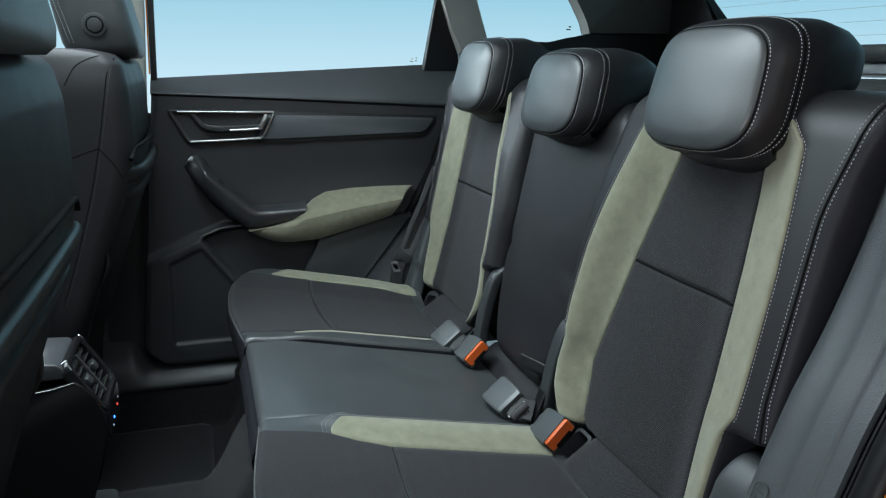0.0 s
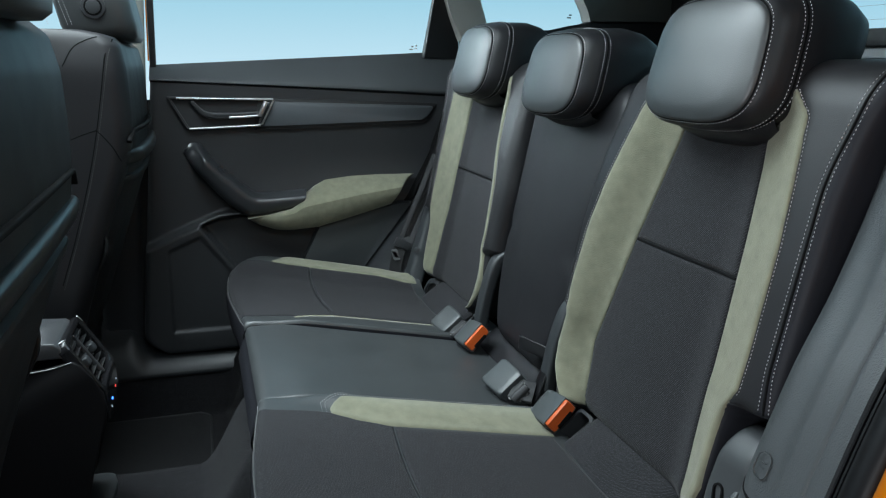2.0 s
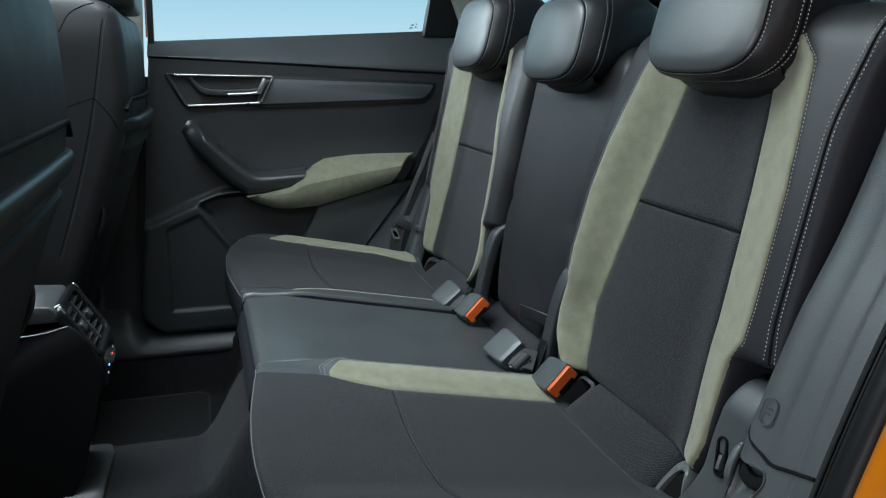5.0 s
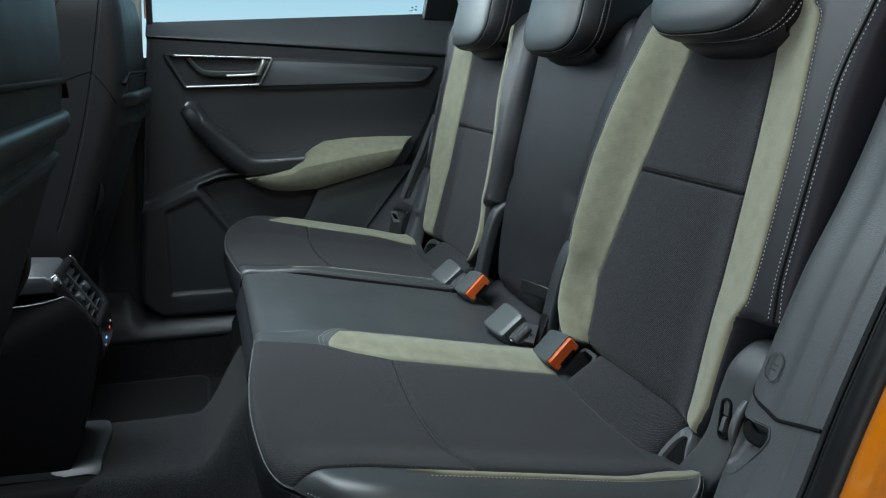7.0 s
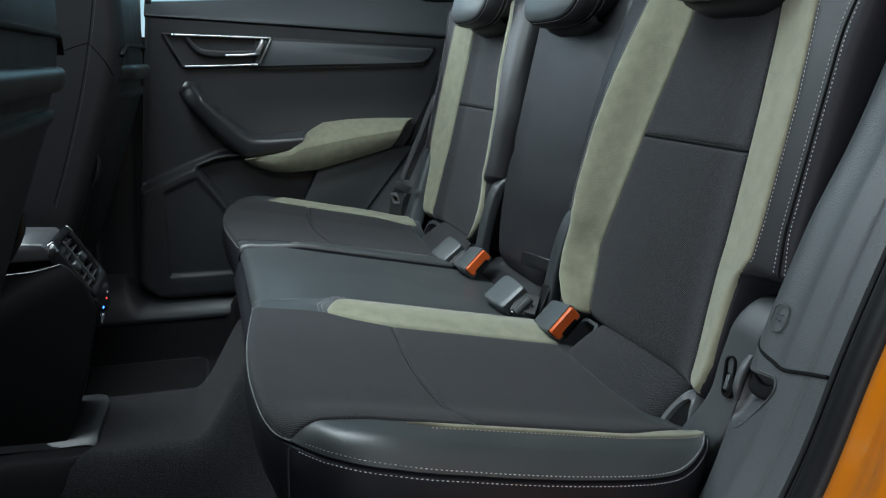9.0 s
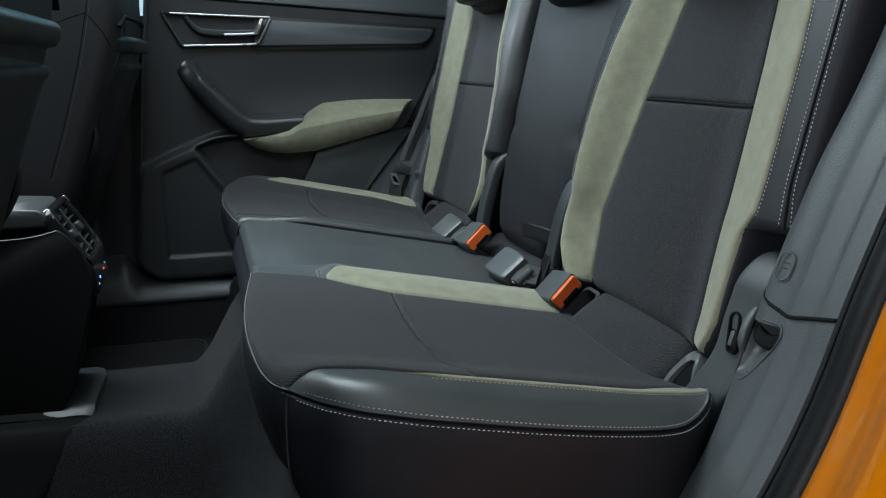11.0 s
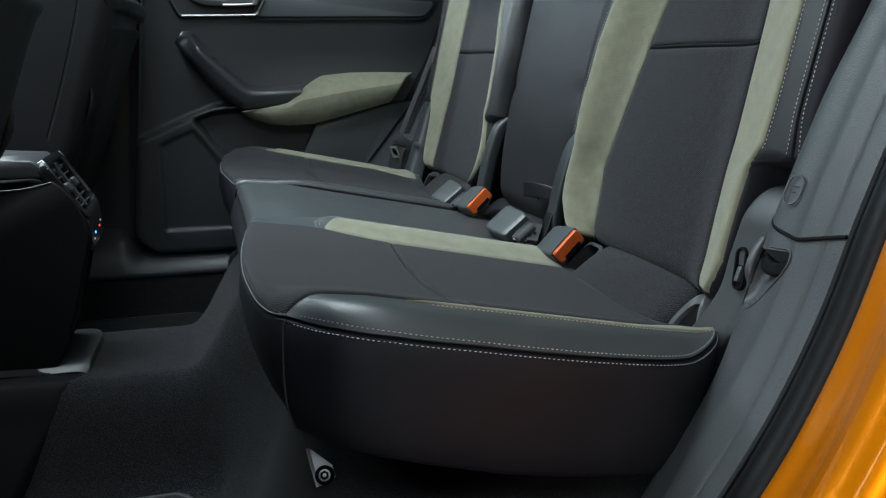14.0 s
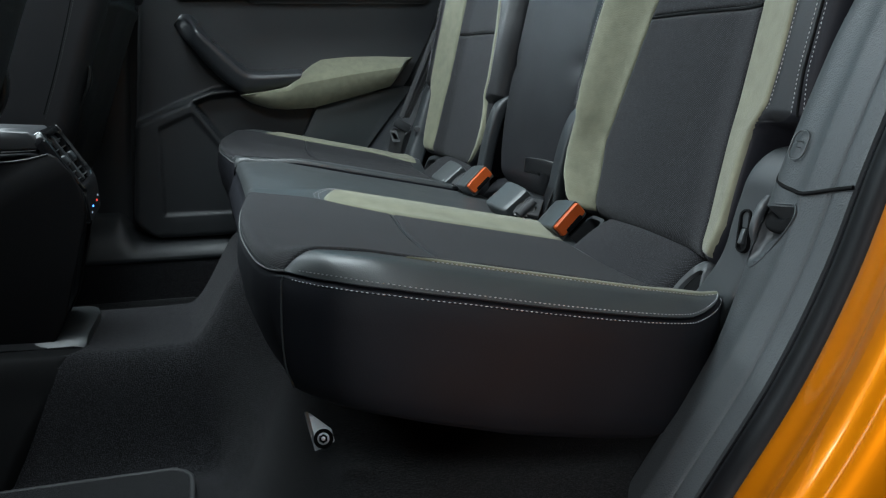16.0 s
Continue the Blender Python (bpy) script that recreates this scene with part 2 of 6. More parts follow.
def smooth_path(pts, n):
    """n points on a smooth curve through pts, evenly spaced."""
    p = np.array(pts, float)
    ext = np.vstack([2 * p[0] - p[1], p, 2 * p[-1] - p[-2]])
    fine = []
    for i in range(1, len(ext) - 2):
        a, b, c, d = ext[i - 1:i + 3]
        for t in np.linspace(0, 1, 24, endpoint=False):
            fine.append(0.5 * (2 * b + (c - a) * t + (2 * a - 5 * b + 4 * c - d) * t * t + (3 * b - a - 3 * c + d) * t ** 3))
    fine.append(p[-1])
    fine = np.array(fine)
    s = np.concatenate([[0], np.cumsum(np.linalg.norm(np.diff(fine, axis=0), axis=1))])
    u = np.linspace(0, s[-1], n)
    return np.stack([np.interp(u, s, fine[:, k]) for k in range(p.shape[1])], 1)


def sweep(name, pts, profile, up, material, parent=None, label="", n=40, sharp=50, scale=None):
    """A closed 2D profile (side, up) carried along a smooth path."""
    path = smooth_path(pts, n)
    up = np.array(up, float)
    rings = []
    for i in range(n):
        t = path[min(i + 1, n - 1)] - path[max(i - 1, 0)]
        t = t / np.linalg.norm(t)
        side = np.cross(t, up)
        side /= np.linalg.norm(side)
        u2 = np.cross(side, t)
        k = 1.0 if scale is None else float(np.interp(i / (n - 1), scale[0], scale[1]))
        rings.append([path[i] + k * (a * side + b * u2) for a, b in profile])
    return loft(name, rings, material, parent, label, sharp)


def circle(r, k=10):
    return [(r * math.cos(2 * math.pi * i / k), r * math.sin(2 * math.pi * i / k)) for i in range(k)]


def stitches(name, pts, normals, parent, pitch=0.0042, length=0.0028, r=0.0006, material=None, label=""):
    """A row of short thread stitches along a line of points."""
    p, nn = np.array(pts, float), np.array(normals, float)
    s = np.concatenate([[0], np.cumsum(np.linalg.norm(np.diff(p, axis=0), axis=1))])
    count = max(2, int(s[-1] / pitch))
    verts, faces = [], []
    for i in range(count):
        a = (i + 0.5) * pitch
        if a > s[-1]:
            break
        q = np.array([np.interp(a, s, p[:, k]) for k in range(3)])
        q2 = np.array([np.interp(min(a + 0.002, s[-1]), s, p[:, k]) for k in range(3)])
        q1 = np.array([np.interp(max(a - 0.002, 0), s, p[:, k]) for k in range(3)])
        n = np.array([np.interp(a, s, nn[:, k]) for k in range(3)])
        n /= np.linalg.norm(n)
        t = q2 - q1
        t /= max(np.linalg.norm(t), 1e-9)
        b = np.cross(n, t)
        h = length * random.uniform(0.42, 0.55)
        lean = random.uniform(-0.12, 0.12)
        t2 = t + lean * b
        base = len(verts)
        verts += [q - h * t2, q + h * t2, q + r * n * 1.2 - 0.3 * h * t2, q + r * n * 1.2 + 0.3 * h * t2, q + r * b, q - r * b]
        faces += [(base, base + 4, base + 2), (base, base + 2, base + 5), (base + 1, base + 3, base + 4), (base + 1, base + 5, base + 3),
                  (base + 2, base + 4, base + 3), (base + 2, base + 3, base + 5)]
    return link(name, verts, faces, material or THREAD, parent, label, False)


def tab(x, pairs):
    return float(np.interp(x, [p[0] for p in pairs], [p[1] for p in pairs]))


def ease(a):
    a = min(1.0, max(0.0, a))
    return a * a * (3 - 2 * a)


def roll(d, r):
    """Drop of a rounded edge of radius r at distance d from it."""
    if d >= r:
        return 0.0
    d = max(d, 0.0)
    return r - math.sqrt(max(0.0, r * r - (r - d) ** 2))


def spread(n, k=0.6):
    """0..1 with points crowded near both ends."""
    u = np.linspace(0, 1, n)
    return (1 - k) * u + k * (0.5 - 0.5 * np.cos(np.pi * u))

# ---- setting: body shell ----
ground = sheet("ground", [[(-60, -60, -0.42), (60, -60, -0.42)], [(-60, 60, -0.42), (60, 60, -0.42)]], STUDIO)
tagged(ground, "plain grey studio floor under the car", "floor", kind="structure")
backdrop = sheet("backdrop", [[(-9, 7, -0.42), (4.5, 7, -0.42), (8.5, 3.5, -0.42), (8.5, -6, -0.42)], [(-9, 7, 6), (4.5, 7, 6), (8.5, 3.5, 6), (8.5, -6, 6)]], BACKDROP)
tagged(backdrop, "pale blue self-glowing studio backdrop outside the windows", "backdrop", kind="structure")


def floor_z(x, y):
    """Height of the carpet: two footwells, the tunnel and the step up under the seats."""
    tunnel = 0.165 * ease((0.17 - abs(y - 0.0)) / 0.07)
    foot = max(0.0, tunnel)
    heel = ease((x - 0.33 - 0.05 * ease((abs(y) - 0.1) / 0.15)) / 0.10)
    rise = 0.19 + 0.10 * ease((0.2 - abs(y)) / 0.1)
    side = 0.10 * ease((abs(y + 0.0) - 0.655) / 0.05)
    return foot + (max(rise, foot) - foot) * heel + side * (1 - heel)


xs = np.concatenate([np.linspace(-1.1, 0.1, 16), np.linspace(0.12, 0.56, 56), np.linspace(0.6, 1.0, 12)])
ys = np.linspace(-0.74, 0.76, 130)
floor = sheet("floor", [[(x, y, floor_z(x, y)) for y in ys] for x in xs], CARPET)
tagged(floor, "dark carpeted car floor with a raised centre tunnel", "carpet", kind="structure")

# ---- rear seats ----
BN, BU, BO = np.array([-0.9796, 0, 0.2008]), np.array([0.2008, 0, 0.9796]), np.array([0.888, 0, 0.365])
YC = -0.008
W_IN = [(-0.02, 0.245), (0.0, 0.238), (0.09, 0.228), (0.25, 0.268), (0.40, 0.313), (0.5, 0.33)]
W_OUT = [(-0.02, 0.506), (0.014, 0.504), (0.067, 0.500), (0.14, 0.496), (0.25, 0.493), (0.30, 0.491), (0.38, 0.486), (0.41, 0.482), (0.5, 0.474)]
O_IN = [(-0.012, 0.235), (0.005, 0.203), (0.034, 0.180), (0.067, 0.174), (0.11, 0.181), (0.135, 0.186), (0.158, 0.182), (0.255, 0.192), (0.337, 0.215), (0.428, 0.240), (0.47, 0.262)]
O_OUT = [(-0.012, 0.532), (0.01, 0.542), (0.03, 0.547), (0.07, 0.548), (0.095, 0.549), (0.115, 0.551), (0.128, 0.554), (0.140, 0.560), (0.152, 0.566), (0.19, 0.568), (0.31, 0.567), (0.38, 0.562), (0.44, 0.556), (0.47, 0.525)]
B_LO = [(-0.02, 0.226), (0.0, 0.200), (0.034, 0.174), (0.067, 0.169), (0.118, 0.174), (0.132, 0.152), (0.25, 0.150), (0.345, 0.160), (0.436, 0.172), (0.47, 0.18), (0.505, 0.205)]
B_HI = [(-0.02, 0.533), (0.01, 0.545), (0.03, 0.550), (0.07, 0.552), (0.10, 0.553), (0.118, 0.556), (0.128, 0.562), (0.133, 0.570), (0.1355, 0.594), (0.138, 0.608), (0.143, 0.617), (0.36, 0.622), (0.42, 0.630), (0.46, 0.642), (0.485, 0.645), (0.505, 0.63)]
S_TOP = 0.505


def back_height(w, s):
    wi, wo, oi, oo = tab(s, W_IN), tab(s, W_OUT), tab(s, O_IN), tab(s, O_OUT)
    fade = 1 - 0.45 * ease((s - 0.3) / 0.2)
    h = 0.0
    if w < wi:
        h = 0.036 * fade * ease((wi - w) / max(wi - oi, 0.02))
        if w < oi:
            h -= 0.10 * (oi - w) * fade
    elif w < wo:
        q = (w - wi) / (wo - wi)
        h = 0.006 * math.sin(math.pi * q) * (1 - 0.5 * ease((s - 0.1) / 0.3))
    if w > wo - 0.045:
        h += 0.034 * min(1.0, (w - wo + 0.045) / (oo - wo + 0.045)) ** 1.3
    lo, hi = tab(s, B_LO), tab(s, B_HI)
    h -= roll(w - lo, 0.026) + roll(hi - w, 0.016) + roll(S_TOP - s, 0.055) + roll(s + 0.02, 0.03)
    if w > oo and s > 0.125:
        h -= roll(s - 0.1335, 0.014) * ease((w - oo) / 0.014)
    return h


def back_point(sign, w, s, off=0.0):
    p = BO + BU * s + BN * (back_height(w, s) + off)
    return (p[0], YC + sign * w, p[2])


def back_pad(name, sign, left, right, s0, s1, material, parent, label="", nr=34, nc=26, lift=0.0030, edge=0.006, ends=True):
    """A sewn-in pad on the backrest: follows it, and dips into its seams."""
    rows = []
    for i, v in enumerate(spread(nr, 0.8)):
        s = s0 + (s1 - s0) * v
        a, b = left(s), right(s)
        row = []
        for u in spread(nc, 0.85):
            w = a + (b - a) * u
            d = min(w - a, b - w)
            if ends:
                d = min(d, s - s0, s1 - s)
            row.append(back_point(sign, w, s, lift - roll(d, edge)))
        rows.append(row)
    return sheet(name, rows, material, parent, label)


def back_line(sign, wfun, s0, s1, off, n=60):
    pts = [back_point(sign, wfun(s), s, off) for s in np.linspace(s0, s1, n)]
    return pts, [tuple(BN)] * n


CN, CO = np.array([0.196, 0, 0.9806]), np.array([0.43, 0, 0.395])
C_FRONT = [tuple(p) for p in smooth_path([(0.0, 0.421), (0.165, 0.420), (0.214, 0.415), (0.318, 0.404), (0.41, 0.401), (0.50, 0.4055), (0.54, 0.413), (0.560, 0.420), (0.572, 0.426)], 90)]
C_REAR = 0.855
C_RIM = [(0.42, 0.390), (0.43, 0.392), (0.46, 0.3930), (0.50, 0.390), (0.56, 0.381), (0.65, 0.3640), (0.74, 0.3475), (0.77, 0.342), (0.80, 0.342), (0.83, 0.342), (0.855, 0.334)]
F_IN = [(0.40, 0.200), (0.42, 0.203), (0.51, 0.213), (0.545, 0.232), (0.59, 0.246), (0.83, 0.252)]


def cushion_height(x, w):
    """Height over the sloping cushion plane."""
    fi = tab(x, F_IN)
    h = 0.005 * ease((x - 0.42) / 0.08)
    if w < fi:
        h += 0.009 * ease((fi - w) / 0.05) * ease((x - 0.46) / 0.08) + 0.003 * ease((fi - w) / 0.04)
    h += 0.016 * ease((w - 0.49) / 0.085) * ease((x - 0.405) / 0.05)
    h += 0.004 * math.exp(-((w - 0.612) / 0.022) ** 2) * ease((x - 0.42) / 0.04)
    h -= 0.004 * math.exp(-((w - 0.40) / 0.10) ** 2)
    return h


def cushion_z(x, w, off=0.0):
    return 0.395 - 0.2 * (x - 0.43) + cushion_height(x, w) + off


C_ROUND = smooth_path([(0.426, 0.572), (0.436, 0.589), (0.46, 0.618), (0.50, 0.640), (0.56, 0.652), (0.65, 0.656), (0.73, 0.651), (0.775, 0.637), (0.808, 0.615), (0.832, 0.590), (0.855, 0.556)], 80)


def cushion_side(x):
    return float(np.interp(x, C_ROUND[:, 0], C_ROUND[:, 1]))


def cushion_top(x, w, off=0.0):
    """Height of the cover, with its rounded front edge and the bolster's fall to the rim."""
    z = cushion_z(x, w) - roll(x - tab(w, C_FRONT), 0.012)
    d = max(cushion_side(x) - w, 0.0)
    if d < 0.036:
        z += (tab(x, C_RIM) - z) * (1 - d / 0.036) ** 2.4
    return z + off


def cushion_body(sign, lo, parent):
    """Leather-clad cushion: rounded top and an upholstered skirt round front and side."""
    front = [(tab(w, C_FRONT), w) for w in np.linspace(lo, 0.572, 46)]
    nf = len(front)
    outline = front + [tuple(p) for p in C_ROUND[1:]]
    ne = len(outline)
    outline += [(C_REAR, w) for w in np.linspace(0.556, lo, 24)[1:]] + [(x, lo) for x in np.linspace(C_REAR, 0.4205, 30)[1:-1]]
    cx, cw = 0.63, 0.40
    rings = []
    for d in list(0.036 * np.linspace(0, 1, 14) ** 1.5) + [-f for f in np.linspace(0.22, 0.96, 14)]:
        ring = []
        for x, w in outline:
            r = math.hypot(cx - x, cw - w)
            k = d / r if d >= 0 else -d
            k = max(k, 0.036 / r) if d < 0 else k
            px, pw = x + (cx - x) * k, w + (cw - w) * k
            ring.append((px, YC + sign * pw, cushion_top(px, pw) - roll(pw - lo, 0.007)))
        rings.append(ring)
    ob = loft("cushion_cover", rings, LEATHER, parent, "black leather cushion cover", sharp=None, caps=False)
    edge = [np.array(p) for p in rings[0][:ne]]
    sheet("cushion_gusset", [[(x, y, z - d) for x, y, z in rings[0][ne - 1:] + rings[0][:1]] for d in (0, 0.03, 0.06)], SKIRT, parent, "dark inner flank of the cushion")
    m = len(edge)
    side_normal = []
    for k, e in enumerate(edge):
        a, b = edge[max(k - 1, 0)], edge[min(k + 1, m - 1)]
        t = b - a
        n = np.array([t[1], -t[0], 0.0])
        n /= max(np.linalg.norm(n), 1e-9)
        side_normal.append(n if n @ (e - np.array([0.63, YC + sign * 0.38, 0])) > 0 else -n)
    rows = []
    for drop, o_side, o_front in ((0, 0, 0), (0.0006, 0.0003, 0.0002), (0.0013, -0.001, 0.0004), (0.002, -0.0035, 0.0006), (0.0028, -0.0035, 0.0008), (0.0034, 0.0002, 0.001), (0.0040, 0.0013, 0.0012), (0.0052, 0.0018, 0.0016),
                                  (0.0060, 0.0012, 0.0018), (0.0072, 0.0022, 0.002), (0.03, 0.0035, 0.004), (0.062, 0.0035, -0.001), (0.090, 0.001, -0.011), (0.110, -0.006, -0.022), (0.120, -0.018, -0.034), (0.126, -0.06, -0.07)):
        row = []
        for k, e in enumerate(edge):
            fk = 1.0 if k < nf - 1 else 0.0
            f = tab(abs(e[1] - YC), [(0.2, 1.0), (0.45, 0.97), (0.572, 0.93)]) if fk else tab(e[0], [(0.42, 0.93), (0.5, 0.95), (0.6, 1.0), (0.75, 1.0), (0.855, 0.75)])
            dz = drop if drop < 0.012 else 0.012 + (drop - 0.012) * f
            row.append(e + side_normal[k] * (o_front * fk + o_side * (1 - fk)) + np.array([0, 0, -dz]))
        rows.append(row)
    skirt = sheet("cushion_skirt", rows, SKIRT, parent, "smooth black upholstered cushion side", sharp=40)
    seam = [tuple(r[nf - 1] + side_normal[nf - 1] * 0.0006) for r in rows[5:14]]
    sweep("corner_seam", seam, circle(0.0009, 6), (1, 0, 0.01), LEATHER, skirt, "fine corner seam", n=30)
    lower = [tuple(e + nrm * 0.0026 + np.array([0, 0, -0.0048])) for e, nrm in list(zip(edge, side_normal))[nf + 1:]]
    stitches("side_stitching", lower, side_normal[nf + 1:], skirt, r=0.00055)
    upper = [(x, YC + sign * (w - 0.002), cushion_top(x, w - 0.002, 0.0009)) for x, w in C_ROUND[3:]]
    stitches("rim_stitching", upper, [(0, sign, 1.0)] * len(upper), ob, r=0.0006)
    return edge, nf


def cushion_pad(name, sign, xa, xb, left, right, material, parent, label="", nr=30, nc=26, lift=0.003, edge=0.008, lo=None):
    rows = []
    for v in spread(nr, 0.8):
        row = []
        for u in spread(nc, 0.8):
            w0 = 0.38
            for _ in range(2):
                x = xa(w0) + (xb(w0) - xa(w0)) * v
                w0 = left(x) + (right(x) - left(x)) * u
            a, b = left(x), right(x)
            d = min(w0 - a, b - w0, x - xa(w0), xb(w0) - x)
            row.append((x, YC + sign * w0, cushion_top(x, w0, lift - roll(d, edge))))
        rows.append(row)
    return sheet(name, rows, material, parent, label)


def headrest(parent, y, z, hw, hh):
    """A wedge-shaped headrest: domed front pad, stitched band and tapered back."""
    x0, tilt, n = 0.908, 0.24, 72

    def outline(t, rho, kh=1.0):
        """Point of a rounded outline at turn t, at the share rho of its full size."""
        c, si = math.cos(t), math.sin(t)
        p = 3.9 if si > 0 else 3.3
        r = (abs(c) ** p + abs(si) ** p) ** (-1 / p)
        return hw * rho * r * c * (1 - 0.045 * r * si), hh * rho * kh * r * si

    def front(t, rho, off=0.0):
        a, b = outline(t, rho)
        dome = 0.034 * (1 - math.sqrt(max(0.0, 1 - min(rho, 0.995) ** 12))) + 0.004 * rho * rho
        return (x0 + dome + tilt * b + 0.5 * a * a - off, y + a, z + b)
    turns = [2 * math.pi * i / n for i in range(n)]
    rings = [[front(t, r) for t in turns] for r in (0.84, 0.87, 0.89, 0.91, 0.93, 0.95, 0.965, 0.98, 0.99, 1.0)]
    for dx, kw, dz, kh in ((0.056, 1.0, 0.0, 1.0), (0.070, 0.99, 0.003, 0.965), (0.09, 0.95, 0.011, 0.86), (0.12, 0.88, 0.019, 0.66), (0.145, 0.79, 0.020, 0.47), (0.160, 0.66, 0.018, 0.30), (0.167, 0.45, 0.016, 0.15)):
        ring = []
        for t in turns:
            a, b = outline(t, 1.0)
            ring.append((x0 + dx + tilt * b * kh + 0.5 * a * a * kw, y + a * kw, z + dz + b * kh))
        rings.append(ring)
    # shell in the darkened leather, shade put into its colour
    shell = loft("headrest", rings, LEATHER_SHADED, parent, "black leather wedge-shaped headrest", sharp=None)
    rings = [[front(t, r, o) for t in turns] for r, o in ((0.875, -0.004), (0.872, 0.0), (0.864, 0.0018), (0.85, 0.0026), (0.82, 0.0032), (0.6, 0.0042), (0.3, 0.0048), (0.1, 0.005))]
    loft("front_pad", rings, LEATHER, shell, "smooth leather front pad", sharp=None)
    fine = [2 * math.pi * i / 200 for i in range(201)]
    stitches("pad_stitching", [front(t, 0.898, 0.0006) for t in fine], [(-1, 0, 0.2)] * 201, shell, r=0.0006)
    line = [front(t, 0.876, 0.0002) for t in fine]
    sweep("pad_seam", line[::5], circle(0.0011, 6), (-1, 0.01, 0.2), RUBBER, shell, n=160)
    for dx in (0.043,):
        pts, nn = [], []
        for t in fine:
            a, b = outline(t, 1.002)
            pts.append((x0 + dx + tilt * b + 0.5 * a * a, y + a, z + b))
            nn.append((0, a / hw, b / hh))
        stitches("band_stitching", pts, nn, shell, r=0.0006)
        stitches("band_stitching", [(p[0] - 0.009, p[1], p[2]) for p in pts], nn, shell, r=0.0006)
        sweep("band_seam", [(p[0] - 0.0045, p[1], p[2]) for p in pts[::5]], circle(0.0011, 6), (-1, 0.01, 0.2), RUBBER, shell, n=160)
    lower = [(0.936, 0.90, -0.80), (0.934, 0.88, -0.98), (0.942, 0.84, -1.12), (0.962, 0.80, -1.24), (0.99, 0.78, -1.16), (1.02, 0.74, -0.6)]
    rings = [[(x + 0.006 * abs(u) ** 3, y + hw * k * u, z + hh * (v + 0.22 * abs(u) ** 4)) for u in np.linspace(-1, 1, 15)] for x, k, v in lower]
    sheet("lower_shell", rings, LEATHER_SHADED, shell, "dark lower shell of the headrest")
    return shell


def outer_seat(sign, head_y, label):
    seat = empty("rear_seat", label, "car seat", "rear bench seats", at=(0.65, YC + sign * 0.39, 0.2))
    # backrest
    ss = np.concatenate([np.linspace(-0.02, 0.11, 16), np.linspace(0.114, 0.130, 6), np.linspace(0.132, 0.16, 16), np.linspace(0.175, 0.42, 26), S_TOP - 0.08 * (1 - np.sin(np.linspace(0, math.pi / 2, 16)))])
    rows = []
    for s in ss:
        lo, hi = tab(s, B_LO), tab(s, B_HI)
        row = [BO + BU * s + BN * -0.11 + np.array([0, YC + sign * (lo + 0.004), 0])]
        row += [np.array(back_point(sign, lo + (hi - lo) * u, s)) for u in spread(56, 0.75)]
        row.append(BO + BU * s + BN * -0.115 + np.array([0, YC + sign * (hi - 0.002), 0]))
        rows.append(row)
    top = rows[-1]
    rows.append([p + BN * -0.05 - np.array([0, 0, 0.01]) if 0 < i < len(top) - 1 else p for i, p in enumerate(top)])
    rows.insert(0, [p + BN * -0.06 + BU * 0.005 if 0 < i < len(rows[0]) - 1 else p for i, p in enumerate(rows[0])])
    cut = 1 + int(np.argmax(spread(56, 0.75) > 0.955))
    backrest = sheet("backrest", [r[:cut + 1] for r in rows], LEATHER_HALF_SHADED, seat, "black leather backrest bolsters")
    sheet("backrest_side", [r[cut:] for r in rows], SKIRT, seat, "dull black side panel of the backrest")
    part("backrest_rear", box_bm((0.03, 0.40, 0.46), 0.01, Matrix.Translation((1.09, YC + sign * 0.39, 0.60)) @ pose(0, 0, 0, 0, 11.6, 0)), PLASTIC_DARK, seat, "dark carpeted rear of the backrest")
    back_pad("lower_fabric_panel", sign, lambda s: tab(s, W_IN), lambda s: tab(s, W_OUT), -0.016, 0.2538, FABRIC, seat, "charcoal woven fabric panel")
    back_pad("upper_fabric_panel", sign, lambda s: tab(s, W_IN), lambda s: tab(s, W_OUT), 0.2562, 0.47, FABRIC, seat, "charcoal woven fabric panel")
    back_pad("inner_suede_strip", sign, lambda s: tab(s, O_IN), lambda s: tab(s, W_IN), -0.010, 0.468, OLIVE, seat, "olive suede side strip", nr=50)
    back_pad("outer_suede_strip", sign, lambda s: tab(s, W_OUT), lambda s: tab(s, O_OUT), -0.008, 0.466, OLIVE, seat, "olive suede side strip", nr=120)
    line = [back_point(sign, tab(0.255, W_IN) + (tab(0.255, W_OUT) - tab(0.255, W_IN)) * u, 0.255, 0.0006) for u in np.linspace(0.01, 0.99, 16)]
    sweep("cross_seam", line, rounded(0.0016, 0.0012, 0.0008, 2), tuple(BN), RUBBER, backrest, n=30)
    p, n = back_line(sign, lambda s: tab(s, O_IN) - 0.0035, 0.132, 0.462, 0.0008)
    stitches("inner_stitching", p, n, backrest)
    p, n = back_line(sign, lambda s: tab(s, O_OUT) + 0.0035, 0.146, 0.466, 0.0008)
    stitches("outer_stitching", p, n, backrest)
    for dw in (0.5955, 0.6065):
        p, n = back_line(sign, lambda s: dw + 0.005 * ease((0.19 - s) / 0.05) + 0.024 * ease((s - 0.36) / 0.13), 0.144, 0.492, 0.0008)
        stitches("edge_stitching", p, n, backrest)
    # piping between the two edge seams
    line = [back_point(sign, 0.601 + 0.005 * ease((0.19 - s) / 0.05) + 0.024 * ease((s - 0.36) / 0.13), s, 0.0) for s in np.linspace(0.142, 0.492, 40)]
    sweep("edge_piping", line, circle(0.0016, 8), (1, 0, 0.01), RUBBER, backrest, n=50)
    headrest(seat, head_y, 0.855, 0.114, 0.077)
    # cushion
    edge, nf = cushion_body(sign, 0.165, seat)
    fi = lambda x: tab(x, F_IN)
